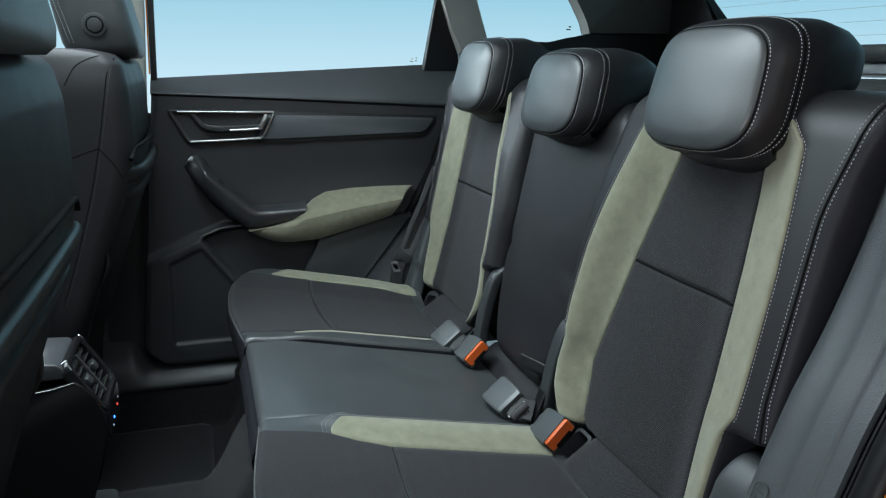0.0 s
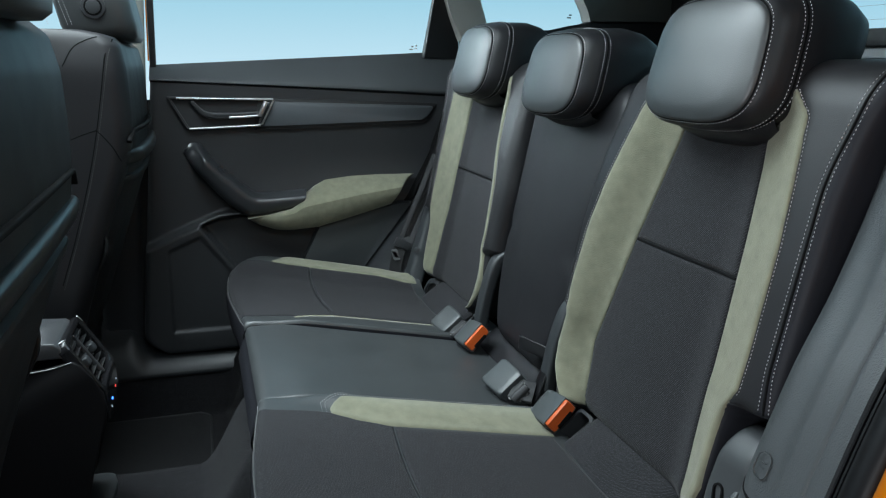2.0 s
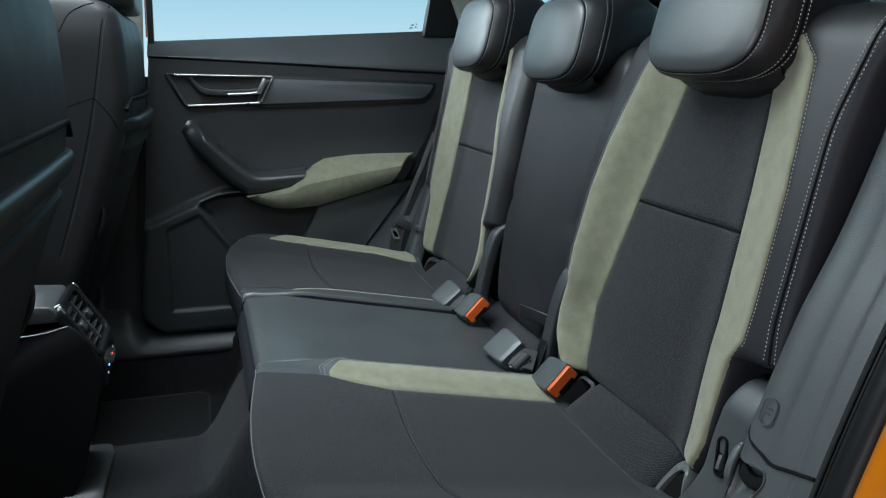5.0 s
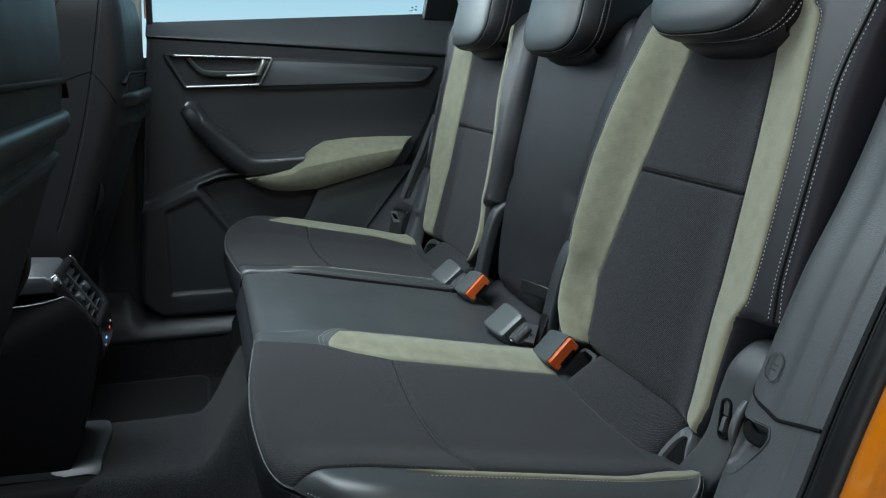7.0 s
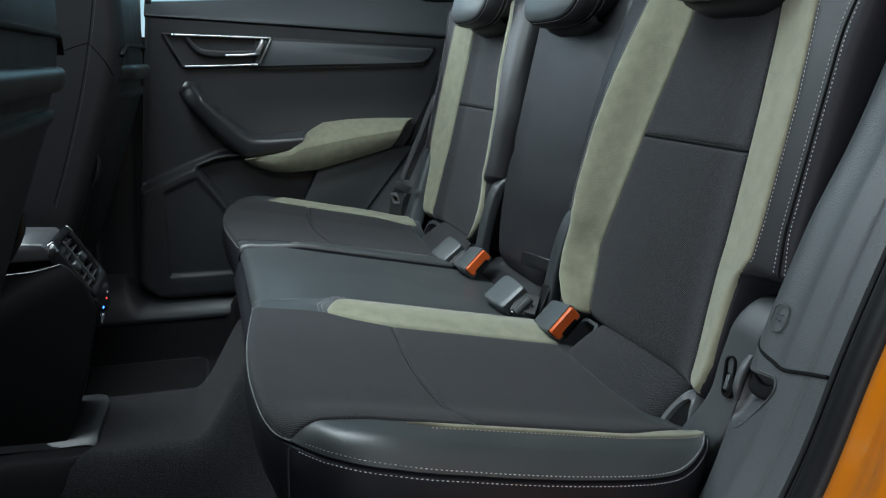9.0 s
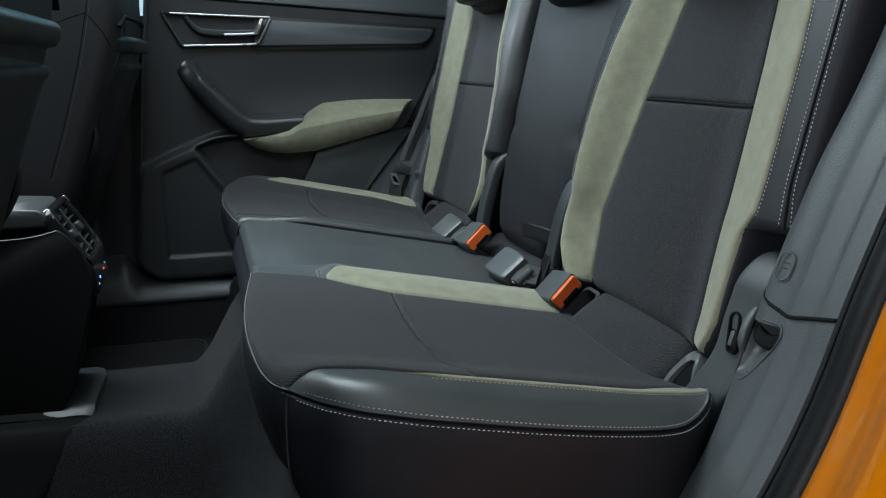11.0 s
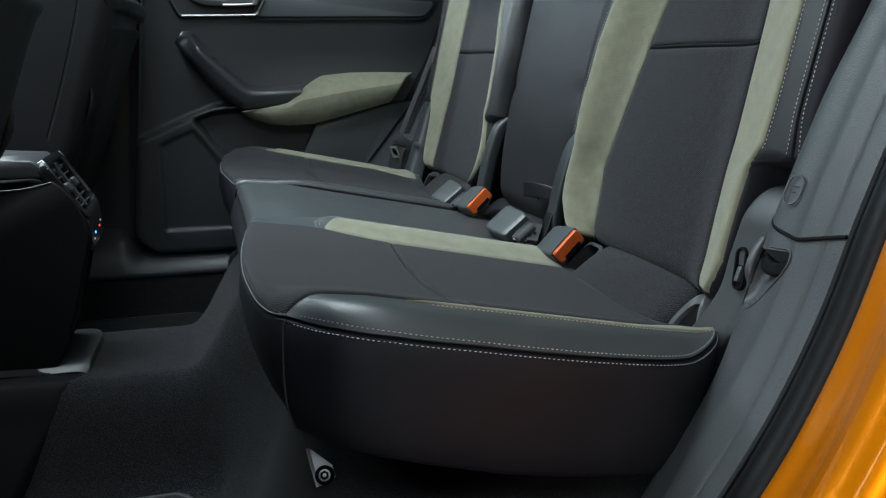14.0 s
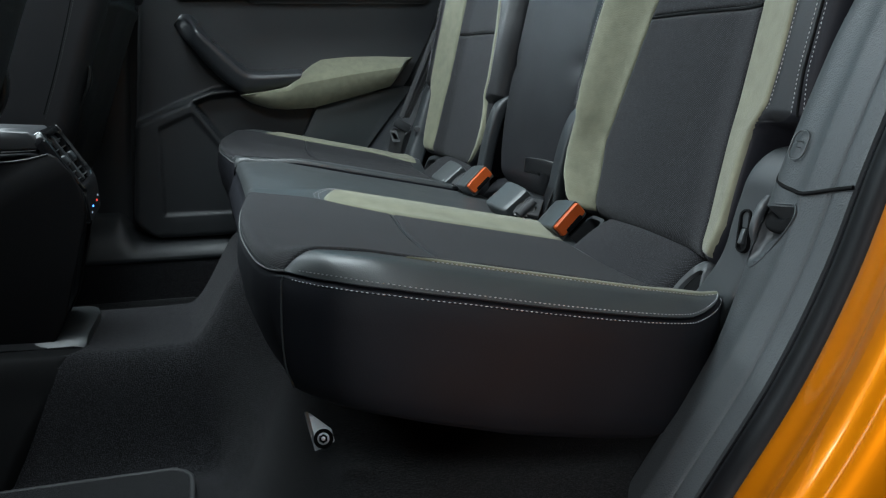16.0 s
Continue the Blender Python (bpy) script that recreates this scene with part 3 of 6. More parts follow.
    seam = lambda w: 0.581 + 0.010 * ((w - 0.42) / 0.16) ** 2
    cushion_pad("front_fabric_panel", sign, lambda w: tab(w, C_FRONT) + 0.001, lambda w: seam(w) - 0.0010, fi, lambda x: tab(x, [(0.40, 0.568), (0.425, 0.570), (0.44, 0.574), (0.455, 0.575), (0.48, 0.574), (0.54, 0.575 - 0.010 * (sign > 0)), (0.6, 0.577 - 0.012 * (sign > 0))]), FABRIC, seat, "charcoal woven fabric panel", nr=44, nc=60, lift=0.0022, edge=0.003)
    cushion_pad("rear_fabric_panel", sign, lambda w: seam(w) + 0.0010, lambda w: 0.832, fi, lambda x: 0.578 - 0.013 * (sign > 0) - 0.02 * ease((x - 0.74) / 0.09), FABRIC, seat, "charcoal woven fabric panel")
    line = [(seam(w), YC + sign * w, cushion_top(seam(w), w, 0.0006)) for w in np.linspace(0.248, 0.577, 16)]
    sweep("cross_seam", line, rounded(0.0010, 0.0010, 0.0007, 2), (0, 0, 1), LEATHER_SHADED, seat, n=30)
    far = sign > 0
    inner_w = 0.226 if far else 0.178
    cushion_pad("suede_strip", sign, lambda w: 0.512 + 0.9 * max(0, 0.205 - w) ** 1.5 * 6, lambda w: 0.838, lambda x: min(inner_w, fi(x) - 0.012), fi, OLIVE, seat, "olive suede cushion strip")
    rim_in = (lambda x: 0.566 - 0.02 * ease((x - 0.74) / 0.09)) if far else (lambda x: 0.5785 - 0.02 * ease((x - 0.74) / 0.09))
    rim_out = (lambda x: 0.580 + 0.048 * ease((x - 0.50) / 0.06) - 0.03 * ease((x - 0.76) / 0.08)) if far else (lambda x: 0.5875 - 0.008 * ease((0.57 - x) / 0.04) - 0.012 * ease((x - 0.74) / 0.1))
    cushion_pad("suede_edge", sign, lambda w: 0.505 if far else 0.525, lambda w: 0.845, rim_in, rim_out, OLIVE, seat, "olive suede outer strip" if far else "narrow olive suede edge", nc=10, edge=0.003)
    edge_w = lambda x: 0.5895 + (0.041 - 0.018 * ease((x - 0.76) / 0.08) if far else 0.0) - 0.012 * ease((x - 0.74) / 0.1)
    pts = [(x, YC + sign * edge_w(x), cushion_top(x, edge_w(x), 0.0008)) for x in np.linspace(0.545, 0.84, 40)]
    stitches("bolster_stitching", pts, [(0, 0, 1)] * 40, seat)
    for o, x1 in ((0.003, 0.835), (0.0085, 0.545)):
        arc = [(0.512 + 0.04 * max(0.0, 0.205 - w) ** 1.0 * 10 * max(0.0, 0.205 - w) - o, w) for w in np.linspace(0.2115, 0.190, 8)] if not far else [(0.434, 0.2275 - o), (0.48, 0.2255 - o), (0.53, 0.225 - o)]
        arc += ([(0.522 - o * 0.6, 0.183 - o * 0.6), (0.532, 0.178 - o)] if not far else []) + [(x, (0.178 if not far else 0.226) - o) for x in np.linspace(0.545, x1, 20)]
        pts = smooth_path(arc, 60)
        stitches("strip_stitching", [(x, YC + sign * w, cushion_top(x, w, 0.0004)) for x, w in pts], [(0, 0, 1)] * 60, seat)
    pts = [tuple(e + np.array([-0.0003, 0.0, 0.0003])) for e in edge[1:nf]]
    sweep("front_piping", pts, circle(0.0009, 8), (0, 0, 1), DARK_THREAD, seat, "fine pale front seam", n=90)
    # fabric apron between cushion and backrest
    rows = []
    for v in spread(16, 0.5):
        row = []
        for u in spread(22, 0.8):
            w = 0.262 + (0.486 - 0.262) * u
            x = 0.826 + 0.10 * v
            z = 0.308 + 0.010 * math.sin(math.pi * u) * math.sin(math.pi * v) + 0.052 * math.sin(v * math.pi * 0.5) - 0.014 * roll(min(u, 1 - u), 0.12) / 0.12 - 0.03 * ease((v - 0.7) / 0.3)
            row.append((x, YC + sign * w, z))
        rows.append(row)
    sheet("fabric_apron", rows, FABRIC, seat, "woven fabric apron between cushion and backrest")
    # child-seat anchor pockets
    frame_m = Matrix.Translation((0.866, YC + sign * 0.252, 0.328)) @ pose(0, 0, 0, 0, -42, 0)
    outer = [frame_m @ Vector((b, a, 0.003)) for a, b in rounded(0.0215, 0.0300, 0.010, 5)]
    inner = [frame_m @ Vector((b, a, 0.003)) for a, b in rounded(0.0165, 0.0250, 0.007, 5)]
    deep = [frame_m @ Vector((b, a, -0.03)) for a, b in rounded(0.0155, 0.0240, 0.007, 5)]
    skirt = [frame_m @ Vector((b, a, -0.02)) for a, b in rounded(0.022, 0.0305, 0.010, 5)]
    pocket = loft("anchor_pocket", [skirt, outer, inner, deep], PLASTIC_FINE, seat, "grey framed child-seat anchor pocket", sharp=30)
    part("anchor_bar", rod_bm(0.003, 0.03, frame_m @ pose(-0.018, 0, -0.012, 90, 0, 0), 10), STEEL, pocket, "steel anchor bar")
    arch = smooth_path([(0.843, 0.488, 0.296), (0.846, 0.489, 0.305), (0.858, 0.4875, 0.320), (0.872, 0.486, 0.332), (0.883, 0.487, 0.340), (0.886, 0.494, 0.345), (0.882, 0.505, 0.347), (0.875, 0.513, 0.346), (0.869, 0.519, 0.340), (0.862, 0.526, 0.320), (0.856, 0.530, 0.296)], 44)
    low = np.array([0.862, 0.508, 0.298])
    rings = []
    for dx, k in ((0.016, 1.06), (-0.002, 1.06), (-0.0045, 1.02), (-0.0045, 0.86), (0.002, 0.82), (0.03, 0.78)):
        ring = low + (arch - low) * k + np.array([dx, 0, 0])
        rings.append([(p[0], YC + sign * p[1], p[2]) for p in ring])
    # far surround gets a darker plastic in place of its deeper shade
    outer_pocket = sheet("anchor_surround", rings[:5], PALE_PLASTIC if sign < 0 else PLASTIC_FINE, seat, "grey arched anchor surround", sharp=30)
    loft("anchor_cavity", rings[4:], RUBBER, outer_pocket, "black cavity", sharp=30)
    return seat


near_seat = outer_seat(-1, -0.420, "rear bench seat, charcoal fabric centre, olive suede strips, black leather bolsters")
far_seat = outer_seat(1, 0.372, "rear bench seat beside the closed door, charcoal fabric and olive suede")


def middle_seat():
    seat = empty("middle_seat", "narrow black leather middle seat of the rear bench", "car seat", "rear bench seats", at=(0.65, YC, 0.2))
    half = [(-0.02, 0.085), (0.0, 0.100), (0.04, 0.122), (0.08, 0.134), (0.13, 0.143), (0.25, 0.1475), (0.345, 0.157), (0.43, 0.166), (0.46, 0.150), (0.475, 0.12)]
    rows = []
    ss = np.concatenate([np.linspace(-0.02, 0.05, 14), np.linspace(0.06, 0.42, 34), 0.475 - 0.05 * (1 - np.sin(np.linspace(0, math.pi / 2, 10)))])
    for s in ss:
        hw = tab(s, half)
        row = [BO + BU * s - BN * 0.09 + np.array([0, YC - hw * 0.97, 0])]
        for u in spread(40, 0.7):
            y = hw * (2 * u - 1)
            h = 0.016 - 0.010 * (y / 0.15) ** 2 - roll(hw - abs(y), 0.018) - roll(0.475 - s, 0.05) - roll(s + 0.02, 0.035)
            h += 0.005 * math.sin((s + 0.05) * 8) - 0.004 * math.exp(-((s - 0.19) / 0.012) ** 2) * ease((abs(y) - 0.08) / 0.06)
            row.append(BO + BU * s + BN * h + np.array([0, YC + y, 0]))
        row.append(BO + BU * s - BN * 0.09 + np.array([0, YC + hw * 0.97, 0]))
        rows.append(row)
    back = sheet("backrest", rows, LEATHER_SHADED, seat, "dull black leather middle backrest")
    part("backrest_rear", box_bm((0.03, 0.26, 0.42), 0.01, Matrix.Translation((1.07, YC, 0.58)) @ pose(0, 0, 0, 0, 11.6, 0)), PLASTIC_DARK, seat, "dark rear of the middle backrest")
    headrest(seat, -0.020, 0.834, 0.110, 0.071)
    # cushion
    lo, hi = -0.1635, 0.1635
    rows = []
    for p in spread(40, 0.7):
        row = []
        for q in spread(44, 0.8):
            w = lo + (hi - lo) * q
            x = 0.4205 + (0.865 - 0.4205) * p
            z = 0.395 - 0.2 * (x - 0.43) + 0.010 * ease((x - 0.42) / 0.08) - 0.003 * (w / 0.16) ** 2 - roll(x - 0.4205, 0.016) - roll(hi - abs(w), 0.008)
            z += 0.0005 * math.sin(x * 31 + 1) * math.sin(w * 17 + 1)
            row.append((x, YC + w, z))
        rows.append(row)
    sheet("cushion_cover", rows, LEATHER, seat, "black leather cushion")
    front = [np.array(p) for p in rows[0]]
    sheet("cushion_skirt", [[p + np.array([-o, 0, -d]) for p in front] for d, o in ((0, 0), (0.004, -0.001), (0.012, 0.004), (0.04, 0.013), (0.075, 0.008), (0.10, -0.004), (0.115, -0.03))],
          SKIRT, seat, "upholstered cushion front")
    rows = []
    for v in spread(12, 0.4):
        rows.append([(0.845 + 0.075 * v, YC + y, 0.306 + 0.058 * math.sin(v * math.pi * 0.5) - 0.03 * ease((v - 0.7) / 0.3) - 0.01 * (y / 0.15) ** 4) for y in np.linspace(-0.15, 0.15, 18)])
    sheet("apron", rows, LEATHER_SHADED, seat, "dark apron behind the cushion")
    return seat


middle = middle_seat()

# ---- rear door opening on the camera's side ----
T_LINE = [(-0.60, 0.10), (0.10, 0.10), (0.40, 0.104), (0.55, 0.115), (0.62, 0.135), (0.665, 0.160), (0.692, 0.184), (0.736, 0.250), (0.782, 0.324), (0.818, 0.403), (0.846, 0.49), (0.880, 0.58), (0.917, 0.66), (0.945, 0.76), (0.965, 0.88), (0.985, 1.04), (0.98, 1.30)]


def opening_path(n=150):
    return smooth_path(T_LINE, n)


def inner_facet(y, z):
    """How far the trim's inner facet comes forward at mid height."""
    return 0.013 * ease((z - 0.30) / 0.12) * (1 - ease((z - 0.62) / 0.2)) * ease((y + 0.694) / 0.044) * (1 - ease((y + 0.642) / 0.03))


def opening_strip(name, profile, material, n=150, start=-9.0):
    """A profile (inward offset, y) carried along the sill and the rear edge of the door opening, from x = start on."""
    path = np.array([p for p in opening_path(n) if p[0] > start])
    n = len(path)
    rows = []
    for i in range(n):
        t = path[min(i + 1, n - 1)] - path[max(i - 1, 0)]
        t /= np.linalg.norm(t)
        rows.append([(path[i][0] + t[1] * a - inner_facet(y, path[i][1]), y, path[i][1] - t[0] * a) for a, y in profile])
    return sheet(name, rows, material, None, "", 50)


TRIM_PROFILE = [tuple(p) for p in smooth_path([(0.16, -0.575), (0.11, -0.590), (0.07, -0.606), (0.040, -0.624), (0.022, -0.642), (0.0115, -0.657), (0.0025, -0.675), (-0.0050, -0.690)], 48)] + [
    (-0.0066, -0.694), (-0.0073, -0.698), (-0.0085, -0.7215), (-0.0074, -0.7235), (-0.0090, -0.726), (-0.010, -0.737), (-0.010, -0.744), (-0.004, -0.7475), (0.025, -0.748)]
SCOOP = smooth_path([(-0.634, 0.434), (-0.655, 0.4405), (-0.680, 0.4445), (-0.690, 0.445), (-0.6945, 0.438), (-0.690, 0.427), (-0.682, 0.414), (-0.670, 0.396), (-0.660, 0.388), (-0.648, 0.385), (-0.642, 0.389), (-0.641, 0.402), (-0.638, 0.420), (-0.634, 0.434)], 57)[:-1]


def in_scoop(y, z, k=0.94):
    """Whether a point of the trim lies inside the recess's outline."""
    if not (-0.70 < y < -0.63 and 0.38 < z < 0.45):
        return False
    q = (SCOOP - SCOOP.mean(0)) * k + SCOOP.mean(0)
    inside = False
    for i in range(len(q)):
        (ya, za), (yb, zb) = q[i - 1], q[i]
        if (za > z) != (zb > z) and y < ya + (z - za) / (zb - za) * (yb - ya):
            inside = not inside
    return inside


def dense(profile, step):
    """A profile with points no further apart than step in y."""
    out = [profile[0]]
    for p, q in zip(profile, profile[1:]):
        k = max(1, int(math.ceil(abs(q[1] - p[1]) / step)))
        out += [(p[0] + (q[0] - p[0]) * i / k, p[1] + (q[1] - p[1]) * i / k) for i in range(1, k + 1)]
    return out


trim = opening_strip("trim", dense(TRIM_PROFILE, 0.003), TRIM_GRAIN, 560)
cut = bmesh.new()
cut.from_mesh(trim.data)
bmesh.ops.delete(cut, geom=[f for f in cut.faces if in_scoop(f.calc_center_median().y, f.calc_center_median().z) and f.calc_center_median().x < 0.87], context="FACES")
cut.to_mesh(trim.data)
cut.free()
tagged(trim, "grained dark grey plastic trim round the door opening", "trim", kind="structure")


def strip_part(name, profile, material, parent, label, start=-9.0):
    ob = opening_strip(name, profile, material, start=start)
    ob.parent = parent
    ob.matrix_parent_inverse = Matrix.Translation(-parent.location)
    ob["label"] = label
    return ob


seal = empty("door_seal", "black rubber door seal lining the opening", "door seal", at=(0.69, -0.77, 0.20))
strip_part("seal_lip", [(0.0, -0.746), (-0.0105, -0.7478), (-0.0115, -0.7500), (-0.004, -0.7512), (-0.003, -0.7540), (-0.014, -0.7552), (-0.0185, -0.7575), (-0.0190, -0.7600), (-0.014, -0.7620), (-0.007, -0.7640), (-0.008, -0.7675)], SEAL_RUBBER, seal, "thin black rubber lip beside a groove")
strip_part("seal_tube", [(-0.008, -0.7675), (-0.024, -0.7690), (-0.034, -0.7730), (-0.042, -0.7830), (-0.0445, -0.793), (-0.043, -0.801), (-0.035, -0.806), (-0.02, -0.807)], SEAL_RUBBER, seal, "hollow rubber bulb")
body = empty("body_panel", "glossy orange metallic painted body panel beside the door opening", "car body", at=(0.65, -0.85, 0.1))
JAMB = [(-0.010, -0.803), (-0.040, -0.8065), (-0.050, -0.811), (-0.057, -0.818), (-0.061, -0.828), (-0.067, -0.842)]
SKIN = [(-0.067, -0.842), (-0.080, -0.858), (-0.096, -0.873), (-0.107, -0.889), (-0.111, -0.906), (-0.106, -0.922), (-0.085, -0.935), (-0.03, -0.944), (0.15, -0.952), (0.5, -0.955)]
PANEL = [tuple(p) for p in smooth_path(JAMB + SKIN[1:], 110)]
strip_part("door_jamb", PANEL[:20], PAINT, body, "orange painted door jamb", 0.50)
strip_part("outer_skin", PANEL[19:], PAINT, body, "curved orange outer skin", 0.50)
# unseen dark sill, added to keep orange bounce off the cabin
bounce_guard = sheet("trim_sill_near", [[(x, y, 0.10 + a) for a, y in JAMB + SKIN[1:7]] + [(x, -0.94, -0.10)] for x in (-1.1, -0.3, 0.2, 0.52)], PLASTIC_DARK)
tagged(bounce_guard, "unseen black plastic sill guard, added against orange bounce light", "sill", kind="structure")


def surf_on_trim(z, y, off=0.002):
    """A point on the trim's outer face at a height."""
    x = tab(z, [(b, a) for a, b in T_LINE[6:]])
    a = float(np.interp(-y, [-q for p, q in TRIM_PROFILE], [p for p, q in TRIM_PROFILE]))
    return np.array([x + 1.13 * a - off - inner_facet(y, z), y, z])


def trim_details():
    # parting line between upper and lower trim
    line = [surf_on_trim(z, y, 0.0004) for y, z in ((-0.744, 0.4685), (-0.73, 0.465), (-0.715, 0.461), (-0.700, 0.457), (-0.690, 0.4555), (-0.678, 0.456), (-0.664, 0.4575), (-0.650, 0.460), (-0.641, 0.464))]
    gap = sweep("trim_gap", line, rounded(0.0016, 0.0014, 0.001, 2), (-0.9, 0, 0.45), RUBBER, None, n=30)
    tagged(gap, "dark parting line across the grey opening trim", "trim gap", kind="structure")
    # raised oval badge with an embossed word too faint to read
    badge = empty("embossed_badge", "oval embossed safety mark in grey trim, lettering worn", "badge", at=tuple(surf_on_trim(0.492, -0.668, 0.0)))
    c = surf_on_trim(0.492, -0.668, 0.0028)
    t = surf_on_trim(0.515, -0.668, 0.001) - surf_on_trim(0.475, -0.668, 0.001)
    t /= np.linalg.norm(t)
    up = np.array([-t[2], 0, t[0]]) * 1.0
    ring = [c + a * np.array([0, 1, 0]) + b * t for a, b in rounded(0.0085, 0.0125, 0.0078, 8)]
    ring.append(ring[0])
    sweep("rim", ring, circle(0.0009, 6), tuple(-up), PLASTIC, badge, n=70)
    for k in range(2):
        q = c + t * (0.003 - 0.005 * k)
        box("mark", (0.0006, 0.008 - 0.002 * k, 0.0014), tuple(q), PLASTIC, badge, bevel=0.0003, rot=(0, -24, 0))


trim_details()


def hinge_cover():
    """Grey arched cover beside the seat hinge, with a slotted latch and a grip recess."""
    cov = empty("hinge_cover", "grey plastic arched cover of the backrest hinge with slot", "hinge cover", at=(0.87, -0.58, 0.30))
    rows = []
    for v in np.linspace(0, 1, 40):
        if v < 0.68:
            k = v / 0.68
            x, z = 0.832 + 0.038 * k + 0.006 * math.sin(k * 3), 0.290 + 0.148 * k
            nx, nz = -0.95, 0.30
        else:
            a = (v - 0.68) / 0.32 * radians(95)
            x, z = 0.8708 + 0.040 * (1 - math.cos(a)) * 1.0, 0.438 + 0.042 * math.sin(a)
            nx, nz = -math.cos(a), math.sin(a)
        ya, yb = -0.527 - 0.032 * ease(v / 0.45) - 0.012 * ease((v - 0.5) / 0.4), -0.592 - 0.026 * ease(v / 0.7)
        row = [(x + 0.05, ya + 0.004, z - 0.01)]
        for u in spread(14, 0.7):
            d = min(u, 1 - u) * abs(yb - ya)
            r = roll(d, 0.008)
            row.append((x - nx * r, ya + (yb - ya) * u, z - nz * r))
        row.append((x + 0.05, yb - 0.004, z - 0.01))
        rows.append(row)
    sheet("shell", rows, SMOOTH_PLASTIC, cov, "grey plastic shell")
    m = Matrix.Translation((0.866, -0.586, 0.400)) @ pose(0, 0, 0, 0, -76, 0) @ pose(0, 0, 0, 0, 0, 14)
    outer = [m @ Vector((b, a, 0.0045)) for a, b in rounded(0.0075, 0.021, 0.007, 5)]
    inner = [m @ Vector((b, a, 0.0045)) for a, b in rounded(0.0055, 0.019, 0.005, 5)]
    deep = [m @ Vector((b, a, 0.0012)) for a, b in rounded(0.005, 0.0185, 0.005, 5)]
    low = [m @ Vector((b, a, -0.002)) for a, b in rounded(0.0085, 0.022, 0.007, 5)]
    loft("slot", [low, outer, inner, deep], RUBBER, cov, "dark slotted latch", sharp=30)
    part("latch_tongue", box_bm((0.016, 0.006, 0.006), 0.002, m @ pose(-0.006, 0, 0.003, 0, 12, 0)), PLASTIC, cov)
    return cov


hinge_cover()


def belt_guide():
    """A scooped recess in the trim that carries the outer belt, with a clip tongue beside it."""
    g = empty("belt_guide", "dark scooped belt guide recessed in the grey trim", "belt guide", at=(0.84, -0.66, 0.41))
    deep, centre = np.array([0.91, 0, -0.41]), np.array([-0.668, 0.424])
    rings = []
    for k, off in ((1.05, -0.002), (1.04, 0.0004), (1.0, 0.0007), (0.96, 0.0002), (0.92, -0.002), (0.85, -0.006), (0.70, -0.013), (0.50, -0.018), (0.25, -0.021), (0.02, -0.022)):
        ring = []
        for y, z in SCOOP:
            p = centre + (np.array([y, z]) - centre) * k
            low = ease((0.424 - z) / 0.035)
            ring.append(surf_on_trim(p[1], p[0], 0.0) - deep * (off if off > 0 else off * (1 - 0.35 * low)))
        rings.append(ring)
    loft("scoop", rings, SMOOTH_PLASTIC, g, "smooth grey scooped bowl", sharp=50, caps=False)
    # black bar in the bowl, standing for the shade of the belt opening
    pts = [surf_on_trim(z, y, 0.0) + deep * d for y, z, d in ((-0.640, 0.430, 0.006), (-0.655, 0.4270, 0.010), (-0.670, 0.4275, 0.011), (-0.682, 0.4320, 0.009), (-0.688, 0.4375, 0.006))]
    sweep("hole_shade", pts, rounded(0.0065, 0.004, 0.0035, 4), (-0.9, 0, 0.4), RUBBER, g, "black bar for the shaded belt opening", n=30, scale=([0, 0.25, 0.8, 1], [0.6, 1.0, 1.0, 0.5]))
    pts = [surf_on_trim(0.402, -0.6400, 0.001), surf_on_trim(0.414, -0.6395, 0.0065), surf_on_trim(0.428, -0.6370, 0.0085), surf_on_trim(0.4425, -0.6335, 0.006)]
    sweep("tongue", pts, rounded(0.0042, 0.0034, 0.0025, 4), (-0.9, 0, 0.4), SMOOTH_PLASTIC, g, "grey clip tongue", n=24, scale=([0, 0.3, 0.8, 1], [0.5, 1.0, 1.1, 0.7]))
    return g


belt_guide()

# ---- far side ----


def plate(name, outline, y, depth, material, parent=None, label="", bevel=0.004, segments=2):
    """A flat outline in x and z, standing at y and going depth metres back."""
    bm = bmesh.new()
    a = [bm.verts.new((px, y, pz)) for px, pz in outline]
    b = [bm.verts.new((px, y + depth, pz)) for px, pz in outline]
    n = len(outline)
    front = bm.faces.new(a)
    bm.faces.new(b[::-1])
    for i in range(n):
        bm.faces.new((a[i], b[i], b[(i + 1) % n], a[(i + 1) % n]))
    if bevel:
        bmesh.ops.bevel(bm, geom=list(front.edges), offset=bevel, segments=segments, affect="EDGES", profile=0.5)
    return part(name, bm, material, parent, label, 40)


def corner_round(outline, r, k=5):
    """Rounds the corners of an outline."""
    pts, n = [], len(outline)
    for i in range(n):
        p, a, b = Vector(outline[i]), Vector(outline[i - 1]), Vector(outline[(i + 1) % n])
        da, db = (a - p), (b - p)
        q = min(r, da.length * 0.45, db.length * 0.45)
        u, v = p + da.normalized() * q, p + db.normalized() * q
        for j in range(k + 1):
            t = j / k
            pts.append(tuple((1 - t) ** 2 * u + 2 * t * (1 - t) * p + t * t * v))
    return pts


D_LEFT = [(0.10, 0.199), (0.211, 0.206), (0.426, 0.225), (0.63, 0.244), (0.84, 0.266), (0.9, 0.272)]
D_REAR = [(0.14, 0.60), (0.333, 0.754), (0.517, 0.899), (0.62, 0.955), (0.76, 1.00), (0.9, 1.02)]
Z_CREASE = [(0.2, 0.807), (0.26, 0.803), (0.592, 0.787), (1.02, 0.764)]


